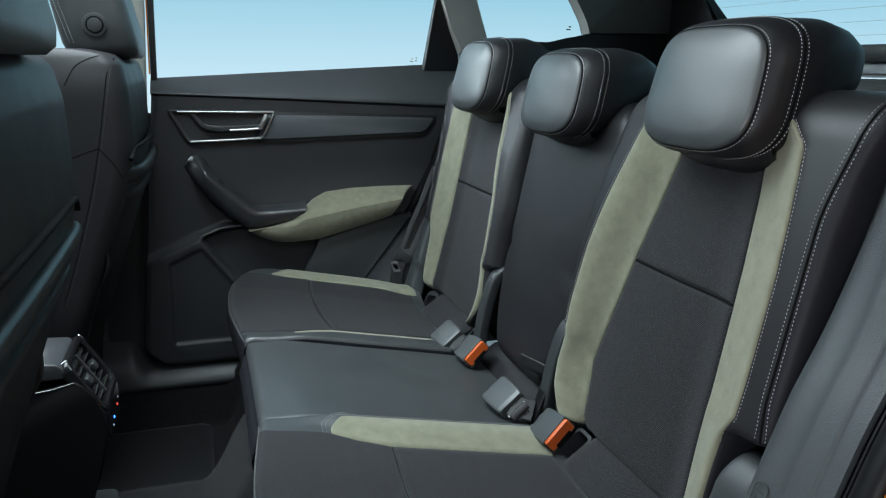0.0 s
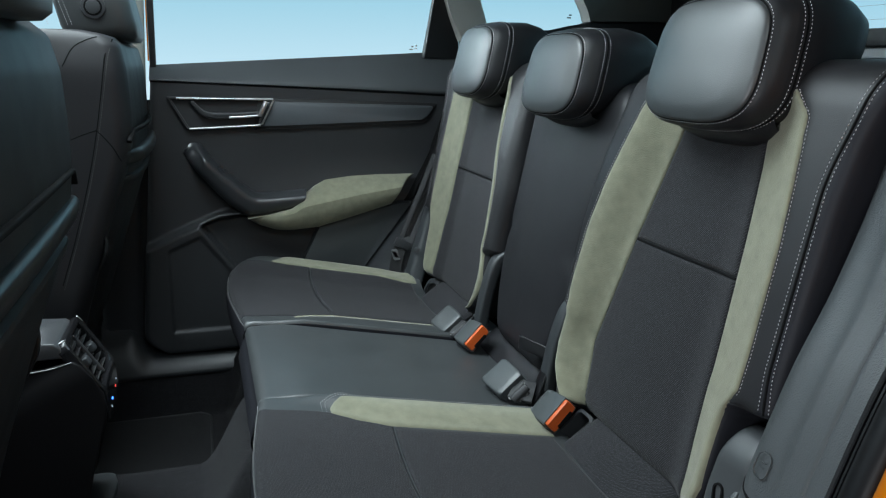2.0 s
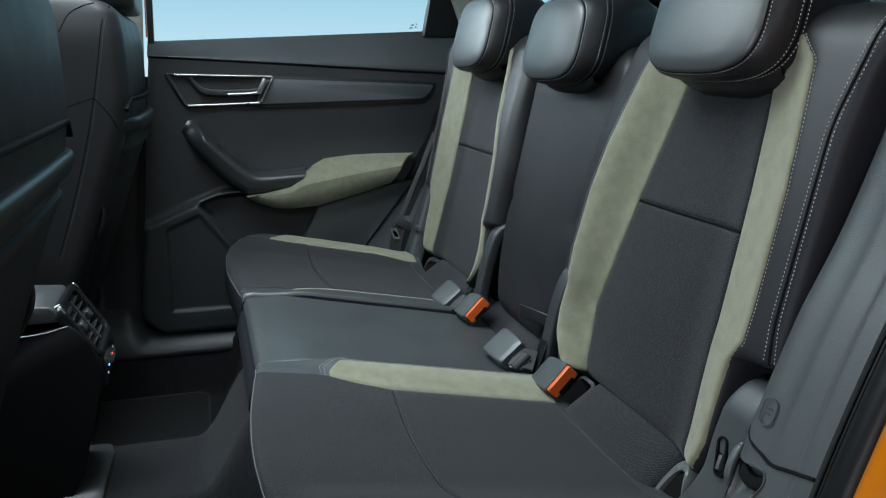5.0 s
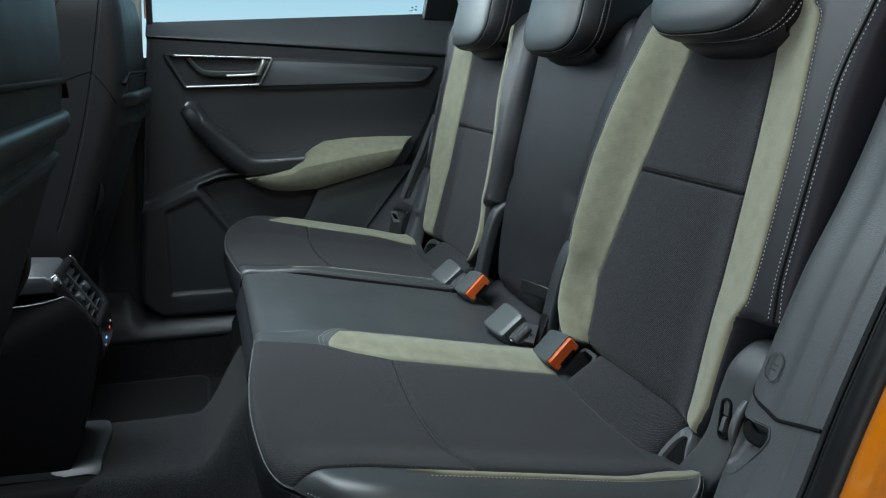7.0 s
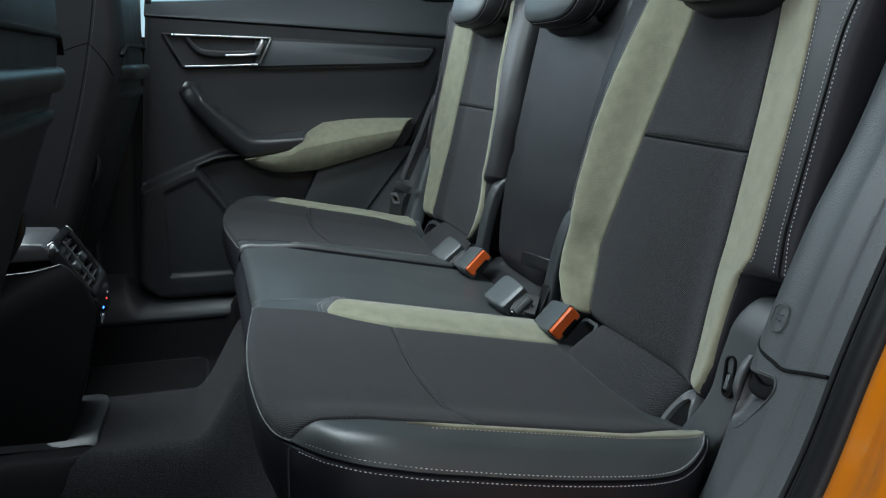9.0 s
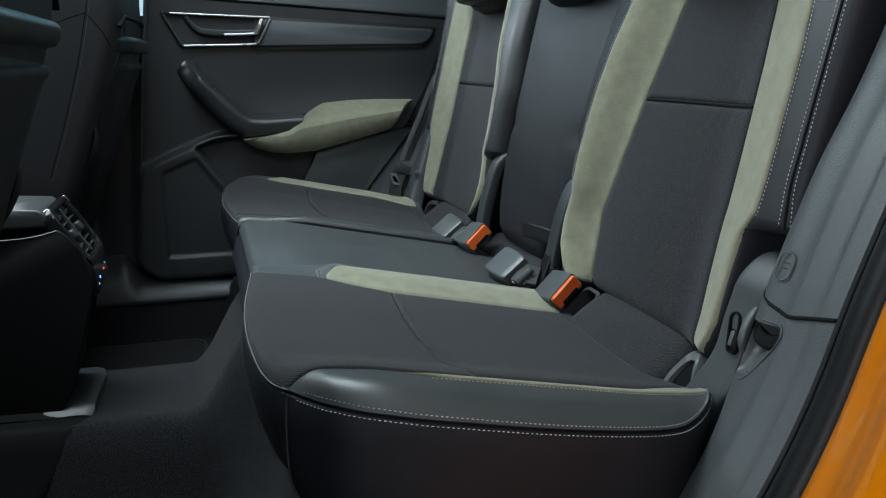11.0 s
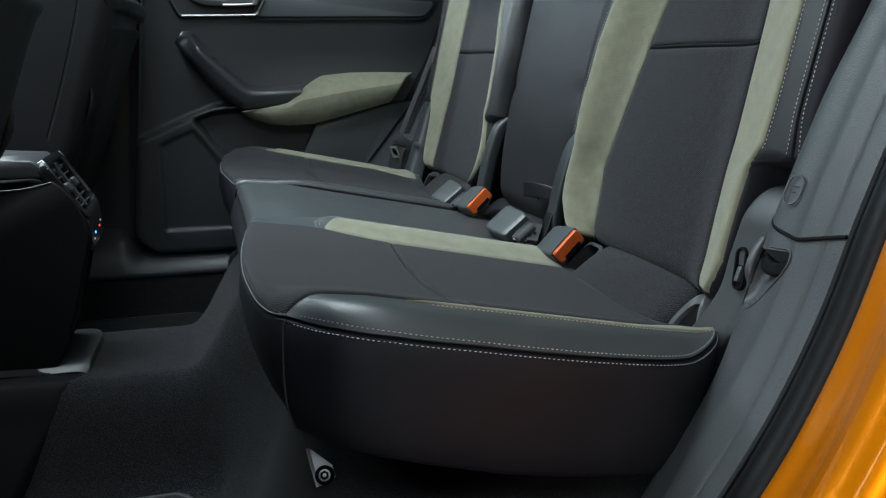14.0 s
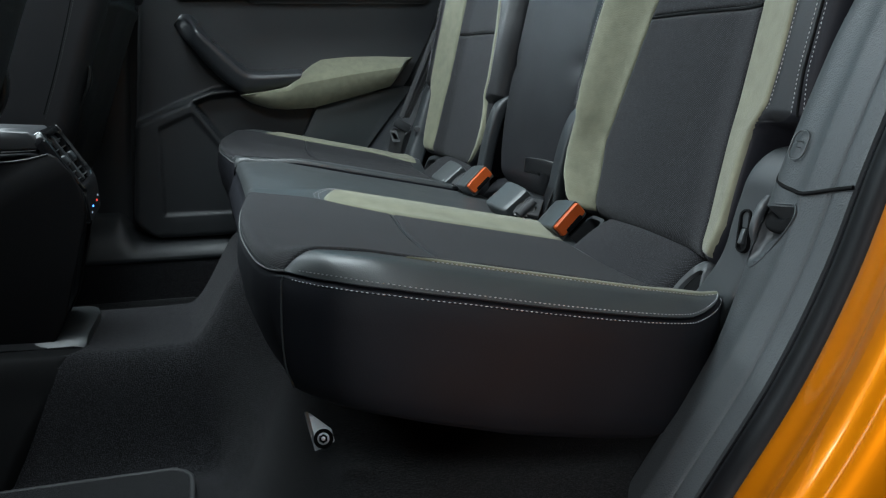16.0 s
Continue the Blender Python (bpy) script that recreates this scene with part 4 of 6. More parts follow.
def door_y(x, z):
    """The inner face of the door panel: a flat field, a bulging pocket below and a dished middle."""
    y = 0.745
    ledge = tab(x, [(0.2, 0.410), (0.232, 0.424), (0.29, 0.450), (0.33, 0.468), (0.40, 0.495), (0.45, 0.50), (1.0, 0.50)])
    low = ease((ledge - z) / 0.018)
    y -= 0.035 * low
    ridge = 0.352 + (0.455 - z) * 0.74
    cut = ease((x - ridge) / 0.012) * ease((ledge - 0.010 - z) / 0.014)
    y += 0.045 * cut
    inset = ease((x - 0.272) / 0.008) * ease((z - 0.195) / 0.012) * ease((ledge - 0.035 - z) / 0.01) * (1 - ease((x - ridge + 0.02) / 0.012))
    y += 0.006 * inset
    lo_shelf = ease((0.195 - z) / 0.015) * ease((x - 0.28) / 0.02)
    y -= 0.0012 * lo_shelf
    y += 0.012 * math.exp(-(((z - 0.60) / 0.08) ** 2)) * ease((x - 0.4) / 0.2)
    return y


def far_door():
    door = empty("car_door", "closed rear door lined in dark plastic with olive suede armrest", "car door", at=(0.6, 0.78, 0.14))
    rows = []
    for v in spread(150, 0.3):
        row = []
        for u in spread(160, 0.3):
            z = 0.142 + (0.80 - 0.142) * v
            xl, xr = tab(z, D_LEFT), tab(z, D_REAR)
            corner = 0.06 * max(0.0, 1 - (z - 0.142) / 0.06) ** 2
            x = xl + corner + (xr - xl - corner) * u
            z = 0.142 + (tab(x, Z_CREASE) - 0.142) * v
            d = min(x - xl - corner, z - 0.142, xr - x)
            row.append((x, door_y(x, z) + roll(d, 0.016) + (0.02 if d < 0.0005 else 0), z))
        rows.append(row)
    panel = sheet("door_panel", rows, PLASTIC_FINE, door, "dark soft plastic door lining")
    plate("door_skin", [(0.15, 0.10), (0.98, 0.10), (1.02, 0.772), (0.262, 0.811), (0.262, 0.76), (0.17, 0.76)], 0.765, 0.03, PLASTIC_DARK, door, "dark door inner skin", 0)
    # upper rail under the glass
    rows = []
    for v in np.linspace(0, 1, 22):
        row = []
        for x in np.linspace(0.262, 1.03, 50):
            zc, zt = tab(x, Z_CREASE) + 0.0025, 0.841 + 0.0525 * (x - 0.27)
            z = zc + (zt - zc) * v
            y = 0.736 + 0.067 * v ** 1.25 + 0.010 * roll(v * 0.06, 0.010) / 0.010
            row.append((x, y, z))
        rows.append(row)
    rows.insert(0, [(x, 0.758, z - 0.001) for x, y, z in rows[0]])
    rows.append([(x, y + 0.03, z - 0.004) for x, y, z in rows[-1]])
    sheet("upper_rail", rows, RAIL, door, "soft dark upper door rail", sharp=50)
    # trim strip with the release handle
    strip = corner_round([(0.520, 0.757), (0.948, 0.742), (0.922, 0.708), (0.500, 0.697)], 0.012)
    plate("decor_strip", strip, 0.737, 0.012, surface("slate_decor", (0.085, 0.093, 0.102), 0.32, stain=0.08), door, "slate grey decor strip", 0.003)
    rim = [(0.508, 0.766), (0.958, 0.749), (0.926, 0.700), (0.488, 0.688)]
    plate("strip_surround", corner_round(rim, 0.012), 0.741, 0.012, PLASTIC_DARK, door, "dark strip surround", 0.003)
    out = [(0.294, 0.770), (0.545, 0.765), (0.511, 0.697), (0.338, 0.690)]
    inn = [(0.306, 0.764), (0.535, 0.7595), (0.506, 0.703), (0.343, 0.6965)]
    o2, i2 = corner_round(out, 0.008), corner_round(inn, 0.006)
    rings = [[(x, 0.748, z) for x, z in o2], [(x, 0.736, z) for x, z in o2], [(x * 0.6 + a * 0.4, 0.7335, z * 0.6 + b * 0.4) for (x, z), (a, b) in zip(o2, i2)], [(x, 0.735, z) for x, z in i2], [(x, 0.756, z) for x, z in i2]]
    bez = loft("handle_bezel", rings, PLASTIC_FINE, door, "dark bezel edged with chrome", sharp=30, caps=False)
    rows = []
    for v in np.linspace(0, 1, 10):
        rows.append([(0.30 + 0.245 * u, 0.744 + 0.028 * math.sin(math.pi * min(1, u * 1.1)) * math.sin(math.pi * v) + 0.004, 0.69 + 0.078 * v) for u in np.linspace(0, 1, 20)])
    sheet("handle_recess", rows, PLASTIC_DARK, bez, "glossy black finger recess")

    def bar(name, pts, w, h, mat, lab=""):
        return sweep(name, pts, rounded(w, h, min(w, h) * 0.8, 3), (0, -1, 0), mat, bez, lab, n=24)
    bar("chrome_edge", [(0.318, 0.7335, 0.7655), (0.42, 0.7335, 0.7635), (0.540, 0.7335, 0.7615)], 0.0022, 0.0018, CHROME, "bright chrome edge")
    bar("chrome_edge", [(0.541, 0.7335, 0.760), (0.525, 0.7325, 0.729), (0.511, 0.7335, 0.702)], 0.0022, 0.0026, CHROME, "bright chrome edge")
    bar("chrome_edge", [(0.343, 0.7335, 0.6945), (0.42, 0.7335, 0.6965), (0.508, 0.7335, 0.700)], 0.0022, 0.0018, CHROME, "bright chrome edge")
    lever = [(0.350, 0.740, 0.760), (0.362, 0.737, 0.745), (0.376, 0.735, 0.731), (0.396, 0.7345, 0.7255), (0.43, 0.734, 0.724), (0.47, 0.734, 0.725), (0.51, 0.735, 0.728)]
    sweep("release_lever", lever, rounded(0.006, 0.0075, 0.003, 3), (0, 0, 1), PLASTIC_FINE, bez, "curved black release lever", n=40, scale=([0, 0.4, 1], [0.6, 1.0, 0.8]))
    bar("lever_tip", [(0.435, 0.728, 0.7205), (0.47, 0.7275, 0.7215), (0.512, 0.728, 0.7245)], 0.0026, 0.003, CHROME, "chrome lever tip")
    bar("lever_side", [(0.522, 0.726, 0.757), (0.515, 0.7245, 0.741), (0.506, 0.726, 0.724)], 0.0055, 0.006, CHROME, "chrome lever end")
    # pull handle: a lit upper face, a crease and a darker front face
    n = 60
    up = smooth_path([(0.343, 0.661), (0.367, 0.658), (0.392, 0.622), (0.427, 0.588), (0.472, 0.549), (0.505, 0.535), (0.612, 0.541)], n)
    mid = smooth_path([(0.335, 0.650), (0.358, 0.641), (0.381, 0.617), (0.424, 0.577), (0.468, 0.537), (0.500, 0.525), (0.606, 0.528)], n)
    low = smooth_path([(0.324, 0.634), (0.334, 0.620), (0.365, 0.581), (0.410, 0.528), (0.450, 0.495), (0.480, 0.484), (0.592, 0.500)], n)
    rings = []
    for i in range(n):
        k = ease(i / 10)
        yf = 0.735 - 0.045 * k
        u, m, l = up[i], mid[i], low[i]
        ring = [(u[0], 0.748, u[1] - 0.004), (u[0], 0.741, u[1])]
        for a in (0.25, 0.5, 0.75, 0.93):
            q = u * (1 - a) + m * a
            ring.append((q[0], 0.741 + (yf - 0.741) * a, q[1] + 0.0015))
        for a in (0.07, 0.3, 0.6, 0.9):
            q = m * (1 - a) + l * a
            ring.append((q[0], yf + 0.010 * a * a - 0.001, q[1]))
        ring += [(l[0], yf + 0.02, l[1] - 0.001), (l[0], 0.748, l[1] + 0.004)]
        rings.append(ring)
    loft("pull_handle", rings, HANDLE, door, "curved dark pull handle", sharp=55)
    # suede armrest: sloping top face, crease, front face with a tapering tongue under the handle
    z_top = [(0.465, 0.479), (0.52, 0.487), (0.573, 0.500), (0.600, 0.522), (0.630, 0.547), (0.659, 0.562), (0.724, 0.569), (0.80, 0.571), (0.892, 0.570)]
    z_mid = [(0.465, 0.478), (0.573, 0.493), (0.599, 0.509), (0.726, 0.532), (0.857, 0.550), (0.892, 0.553)]
    z_low = [(0.465, 0.476), (0.477, 0.467), (0.492, 0.459), (0.529, 0.449), (0.57, 0.446), (0.633, 0.450), (0.73, 0.475), (0.837, 0.504), (0.85, 0.51)]
    rings = []
    for v in spread(70, 0.6):
        xt, xm, xl = 0.465 + 0.427 * v, 0.465 + 0.400 * v, 0.465 + 0.372 * v
        yb = 0.746
        out = min(1.0, 4.5 * math.sqrt(max(0.0, 1 - v)) + 0.05) * min(1.0, 2.2 * v + 0.55)
        yf = yb - 0.072 * out
        yt = yb - 0.010 - 0.046 * (1 - ease((xt - 0.555) / 0.11))
        zt, zm, zl = tab(xt, z_top), tab(xm, z_mid), tab(xl, z_low)
        ring = [(xt, yb, zt - 0.003), (xt, yt, zt)]
        for a in (0.3, 0.6, 0.85):
            ring.append((xt + (xm - xt) * a, yt + (yf - yt) * a, zt + (zm - zt) * a + 0.002 * math.sin(math.pi * a)))
        for a in (0.06, 0.25, 0.5, 0.75, 0.93):
            ring.append((xm + (xl - xm) * a, yf - 0.003 * math.sin(math.pi * a) + 0.020 * a * a, zm + (zl - zm) * a))
        ring += [(xl, yf + 0.024, zl - 0.001), (xl, yf + 0.038, zl + 0.001), (xl, yb, zl + 0.004)]
        rings.append(ring)
    loft("armrest_pad", rings, OLIVE, door, "olive suede armrest pad", sharp=24)
    plate("lower_insert", corner_round([(0.645, 0.452), (0.600, 0.360), (0.585, 0.30), (0.738, 0.310), (0.764, 0.345), (0.885, 0.500), (0.83, 0.492)], 0.01), 0.722, 0.03, PLASTIC, door, "grey lower panel", 0.004)
    # outer frame: painted edge and sash round the glass
    plate("sash", [(0.262, 0.80), (0.276, 0.80), (0.290, 1.30), (0.276, 1.30)], 0.79, 0.02, PLASTIC_DARK, door, "black window sash", 0.002)
    plate("painted_edge", [(0.259, 0.85), (0.262, 0.85), (0.276, 1.30), (0.273, 1.30)], 0.80, 0.02, PAINT, door, "orange painted door edge", 0.002)
    plate("corner_panel", [(0.931, 0.862), (1.030, 0.860), (0.995, 1.30), (0.988, 1.30), (0.966, 1.04)], 0.785, 0.02, PLASTIC_DARK, door, "black triangular window corner", 0.003)
    glass = plate("glass", [(0.262, 0.80), (1.01, 0.84), (1.01, 1.30), (0.276, 1.30)], 0.808, 0.004, GLASS, door, "clear side window glass", 0)
    glass.visible_shadow = False
    for i, (dx, dz, w) in enumerate(((0, 0, 0.010), (0.012, 0.002, 0.006), (0.003, 0.007, 0.007), (0.013, 0.009, 0.005))):
        box("etched_mark", (w, 0.0006, 0.0035), (0.905 + dx, 0.8072, 0.884 + dz), surface("etched_grey", (0.75, 0.80, 0.82), 0.6), glass, bevel=0)
    return door


far_door()

pillar = sheet("trim_pillar", [[(0.10, 0.80, z), (0.115, 0.765, z), (0.125 + 0.03 * ease((z - 0.2) / 0.5), 0.757, z), (0.185 + 0.055 * (z - 0.15), 0.757, z), (0.197 + 0.062 * (z - 0.15), 0.765, z), (0.205 + 0.062 * (z - 0.15), 0.80, z)] for z in np.linspace(0.14, 0.80, 24)], PLASTIC_FINE)
tagged(pillar, "dark grey lower door pillar trim", "pillar trim", kind="structure")
pillar2 = sheet("trim_pillar_upper", [[(0.16, 0.80, z), (0.178, 0.765, z), (0.19, 0.758, z), (0.238 + 0.05 * (z - 0.75), 0.758, z), (0.248 + 0.05 * (z - 0.75), 0.766, z), (0.249 + 0.05 * (z - 0.75), 0.80, z)] for z in np.linspace(0.745, 1.30, 12)], HEADLINER)
tagged(pillar2, "pale grey upper door pillar trim", "pillar trim", kind="structure")
# sill of the far door
sill_rows = []
for x in np.concatenate([np.linspace(-0.6, 0.1, 8), np.linspace(0.12, 0.62, 40)]):
    f = ease((0.24 - x) / 0.07)
    up = 0.06 * ease((0.235 - x) / 0.06) ** 2
    sill_rows.append([(x, 0.790, 0.150 + up), (x, 0.760, 0.146 + up), (x, 0.735, 0.140 + up * 0.9), (x, 0.715, 0.132 + up * 0.6), (x, 0.700, 0.118 + 0.4 * up), (x, 0.692, 0.106), (x, 0.690, 0.098), (x, 0.695, 0.092), (x, 0.72, 0.088)])
sill = sheet("trim_sill", sill_rows, PLASTIC_FINE)
tagged(sill, "dark grey plastic door sill trim", "sill", kind="structure")


def quarter_side():
    lower = plate("wall_quarter", [(0.60, 0.10), (1.75, 0.10), (1.75, 0.966), (1.392, 0.961), (1.372, 0.955), (1.335, 0.944), (1.274, 0.937), (1.09, 0.943), (1.03, 0.905), (1.03, 0.80), (0.96, 0.62), (0.765, 0.335)], 0.765, 0.03, PLASTIC_FINE, None, "", 0.006)
    tagged(lower, "dark plastic side lining beside the rear seats", "side trim", kind="structure")
    pil = plate("trim_rear_pillar", [(1.024, 0.905), (1.106, 0.930), (1.0675, 1.040), (1.012, 1.30), (0.915, 1.30), (0.976, 1.040), (1.000, 0.965)], 0.762, 0.03, HEADLINER, None, "", 0.008)
    tagged(pil, "pale grey upper rear pillar trim", "pillar trim", kind="structure")
    corner = smooth_path([(1.392, 0.9615), (1.3885, 0.970), (1.386, 0.980), (1.378, 0.998), (1.347, 1.050), (1.300, 1.120), (1.20, 1.30)], 30)
    # headliner cloth in a darker grey that stands for its shade
    up = plate("trim_tail_pillar", [(1.75, 0.966)] + [(1.75, 1.30)] + [tuple(p) for p in corner[::-1]], 0.756, 0.05, surface("shaded_pillar_cloth", (0.22, 0.215, 0.20), 0.9, grain=500, bump=0.3), None, "", 0.004)
    tagged(up, "cloth-covered tail pillar, shade put into its grey", "pillar trim", kind="structure")
    g = plate("window_quarter", [(1.02, 0.90), (1.42, 0.90), (1.42, 1.30), (1.02, 1.30)], 0.792, 0.004, GLASS, None, "", 0)
    g.visible_shadow = False
    tagged(g, "small clear rear quarter window", "window", kind="structure")
    for dx, dz, w in ((0, 0, 0.012), (0.004, 0.007, 0.008)):
        box("etched_mark", (w, 0.0006, 0.0035), (1.345 + dx, 0.7912, 0.972 + dz), surface("etched_grey_small", (0.75, 0.80, 0.82), 0.6), g, bevel=0)


quarter_side()
rows = []
for z in np.linspace(0.26, 0.80, 30):
    x = tab(z, D_REAR) + 0.006
    rows.append([(x + 0.02, 0.775, z), (x, 0.758, z), (x + 0.001, 0.735, z), (x + 0.006, 0.710, z), (x + 0.020, 0.672, z), (x + 0.05, 0.640, z), (x + 0.10, 0.62, z)])
gap = sheet("trim_far_seal", [[(tab(z, D_REAR) - 0.006 + a, y, z) for a, y in ((-0.012, 0.752), (-0.008, 0.738), (-0.001, 0.733), (0.008, 0.736), (0.012, 0.748))] for z in np.linspace(0.28, 0.80, 40)], RUBBER)
tagged(gap, "black rubber seal along the closed door's rear edge", "door seal", kind="structure")
lining = sheet("trim_far_opening", rows, PLASTIC_FINE)
tagged(lining, "grained dark grey trim behind the closed door's edge", "trim", kind="structure")


def tailgate():
    """The closed tailgate: dark frame, pale lower ledge and a heated window."""
    gate = empty("tailgate", "closed tailgate with dark frame and heated rear window", "tailgate", at=(1.7, 0, 0.3))

    def slab(name, outline, x, depth, mat, label, bevel=0.008):
        bm = bmesh.new()
        a = [bm.verts.new((x, y, z)) for y, z in outline]
        b = [bm.verts.new((x + depth, y, z)) for y, z in outline]
        n = len(outline)
        f = bm.faces.new(a)
        bm.faces.new(b[::-1])
        for i in range(n):
            bm.faces.new((a[i], b[i], b[(i + 1) % n], a[(i + 1) % n]))
        if bevel:
            bmesh.ops.bevel(bm, geom=list(f.edges), offset=bevel, segments=2, affect="EDGES")
        return part(name, bm, mat, gate, label)
    slab("lower_lining", [(-0.76, 0.10), (0.76, 0.10), (0.76, 0.855), (-0.76, 0.855)], 1.66, 0.04, PLASTIC_DARK, "dark tailgate lining")
    slab("ledge", [(-0.60, 0.858), (0.60, 0.858), (0.585, 0.892), (-0.585, 0.892)], 1.655, 0.05, surface("pale_ledge", (0.30, 0.32, 0.33), 0.5), "pale grey ledge under the window")
    for s in (-1, 1):
        slab("side_frame", [(s * 0.49, 0.86), (s * 0.80, 0.86), (s * 0.80, 1.31), (s * 0.72, 1.31), (s * 0.625, 1.05), (s * 0.545, 0.985), (s * 0.50, 0.92)], 1.64, 0.04, PLASTIC_DARK, "black window frame")
    pane = slab("window", [(-0.75, 0.87), (0.75, 0.87), (0.75, 1.31), (-0.75, 1.31)], 1.70, 0.004, GLASS, "heated rear window", 0)
    pane.visible_shadow = False
    wire = surface("heater_wire", (0.5, 0.52, 0.55), 0.6)
    for k in range(9):
        part("heater_line", box_bm((0.0004, 1.30, 0.0006), 0, Matrix.Translation((1.699, 0, 0.915 + 0.028 * k))), wire, pane)
    part("wiper_cover", box_bm((0.05, 0.16, 0.035), 0.01, Matrix.Translation((1.66, 0.02, 0.905))), PLASTIC_DARK, gate, "black wiper motor cover")


tailgate()

# boot floor, front bulkhead and roof close the cabin
boot = sheet("floor_boot", [[(0.95, -0.76, 0.30), (0.95, 0.77, 0.30)], [(1.72, -0.76, 0.30), (1.72, 0.77, 0.30)]], CARPET)
tagged(boot, "dark boot floor behind the seats", "floor", kind="structure")
bulk = box("wall_front", (0.04, 1.56, 0.95), (-1.1, 0, 0.45), PLASTIC_DARK, bevel=0.01)
tagged(bulk, "dark front bulkhead and dashboard block", "dashboard", kind="structure")
near_wall = plate("wall_quarter_near", [(1.02, 0.10), (1.72, 0.10), (1.72, 1.30), (1.02, 1.30)], -0.80, 0.03, PLASTIC_FINE, None, "", 0.01)
tagged(near_wall, "dark lining of the near rear quarter", "side trim", kind="structure")


def ceiling_with_opening():
    bm = bmesh.new()
    o = [(-0.75, -0.72), (1.75, -0.72), (1.75, 0.80), (-0.75, 0.80)]
    # opening added to admit the roof softbox; this roof stays out of view
    i = [(-0.40, -0.44), (0.70, -0.44), (0.70, 0.46), (-0.40, 0.46)]
    for z in (1.30, 1.33):
        a = [bm.verts.new((*p, z)) for p in o]
        b = [bm.verts.new((*p, z)) for p in i]
        for k in range(4):
            bm.faces.new((a[k], a[(k + 1) % 4], b[(k + 1) % 4], b[k]))
    bm.verts.ensure_lookup_table()
    for k in range(4):
        bm.faces.new((bm.verts[4 + k], bm.verts[4 + (k + 1) % 4], bm.verts[12 + (k + 1) % 4], bm.verts[12 + k]))
        bm.faces.new((bm.verts[k], bm.verts[(k + 1) % 4], bm.verts[8 + (k + 1) % 4], bm.verts[8 + k]))
    return tagged(part("ceiling", bm, HEADLINER, None), "unseen pale headliner with an opening added to let lamp light in", "headliner", kind="structure")


ceiling_with_opening()

front_side = plate("wall_front_near", [(-1.1, -0.05), (0.10, -0.05), (0.12, 0.60), (0.10, 1.30), (-1.1, 1.30)], -0.86, 0.06, PLASTIC_DARK, None, "", 0.01)
tagged(front_side, "closed front door lining beside the front seat", "door lining", kind="structure")
front_far = plate("wall_front_far", [(-1.1, -0.02), (0.14, -0.02), (0.14, 0.80), (-1.1, 0.80)], 0.79, 0.03, PLASTIC_DARK, None, "", 0.01)
tagged(front_far, "dark lining of the far front door", "door lining", kind="structure")

# ---- front cabin ----
F_REAR = [(0.30, 0.085), (0.41, 0.118), (0.46, 0.134), (0.575, 0.171), (0.64, 0.196), (0.69, 0.212), (0.74, 0.219), (0.79, 0.219), (0.84, 0.217), (0.875, 0.210), (0.893, 0.190), (0.90, 0.15)]


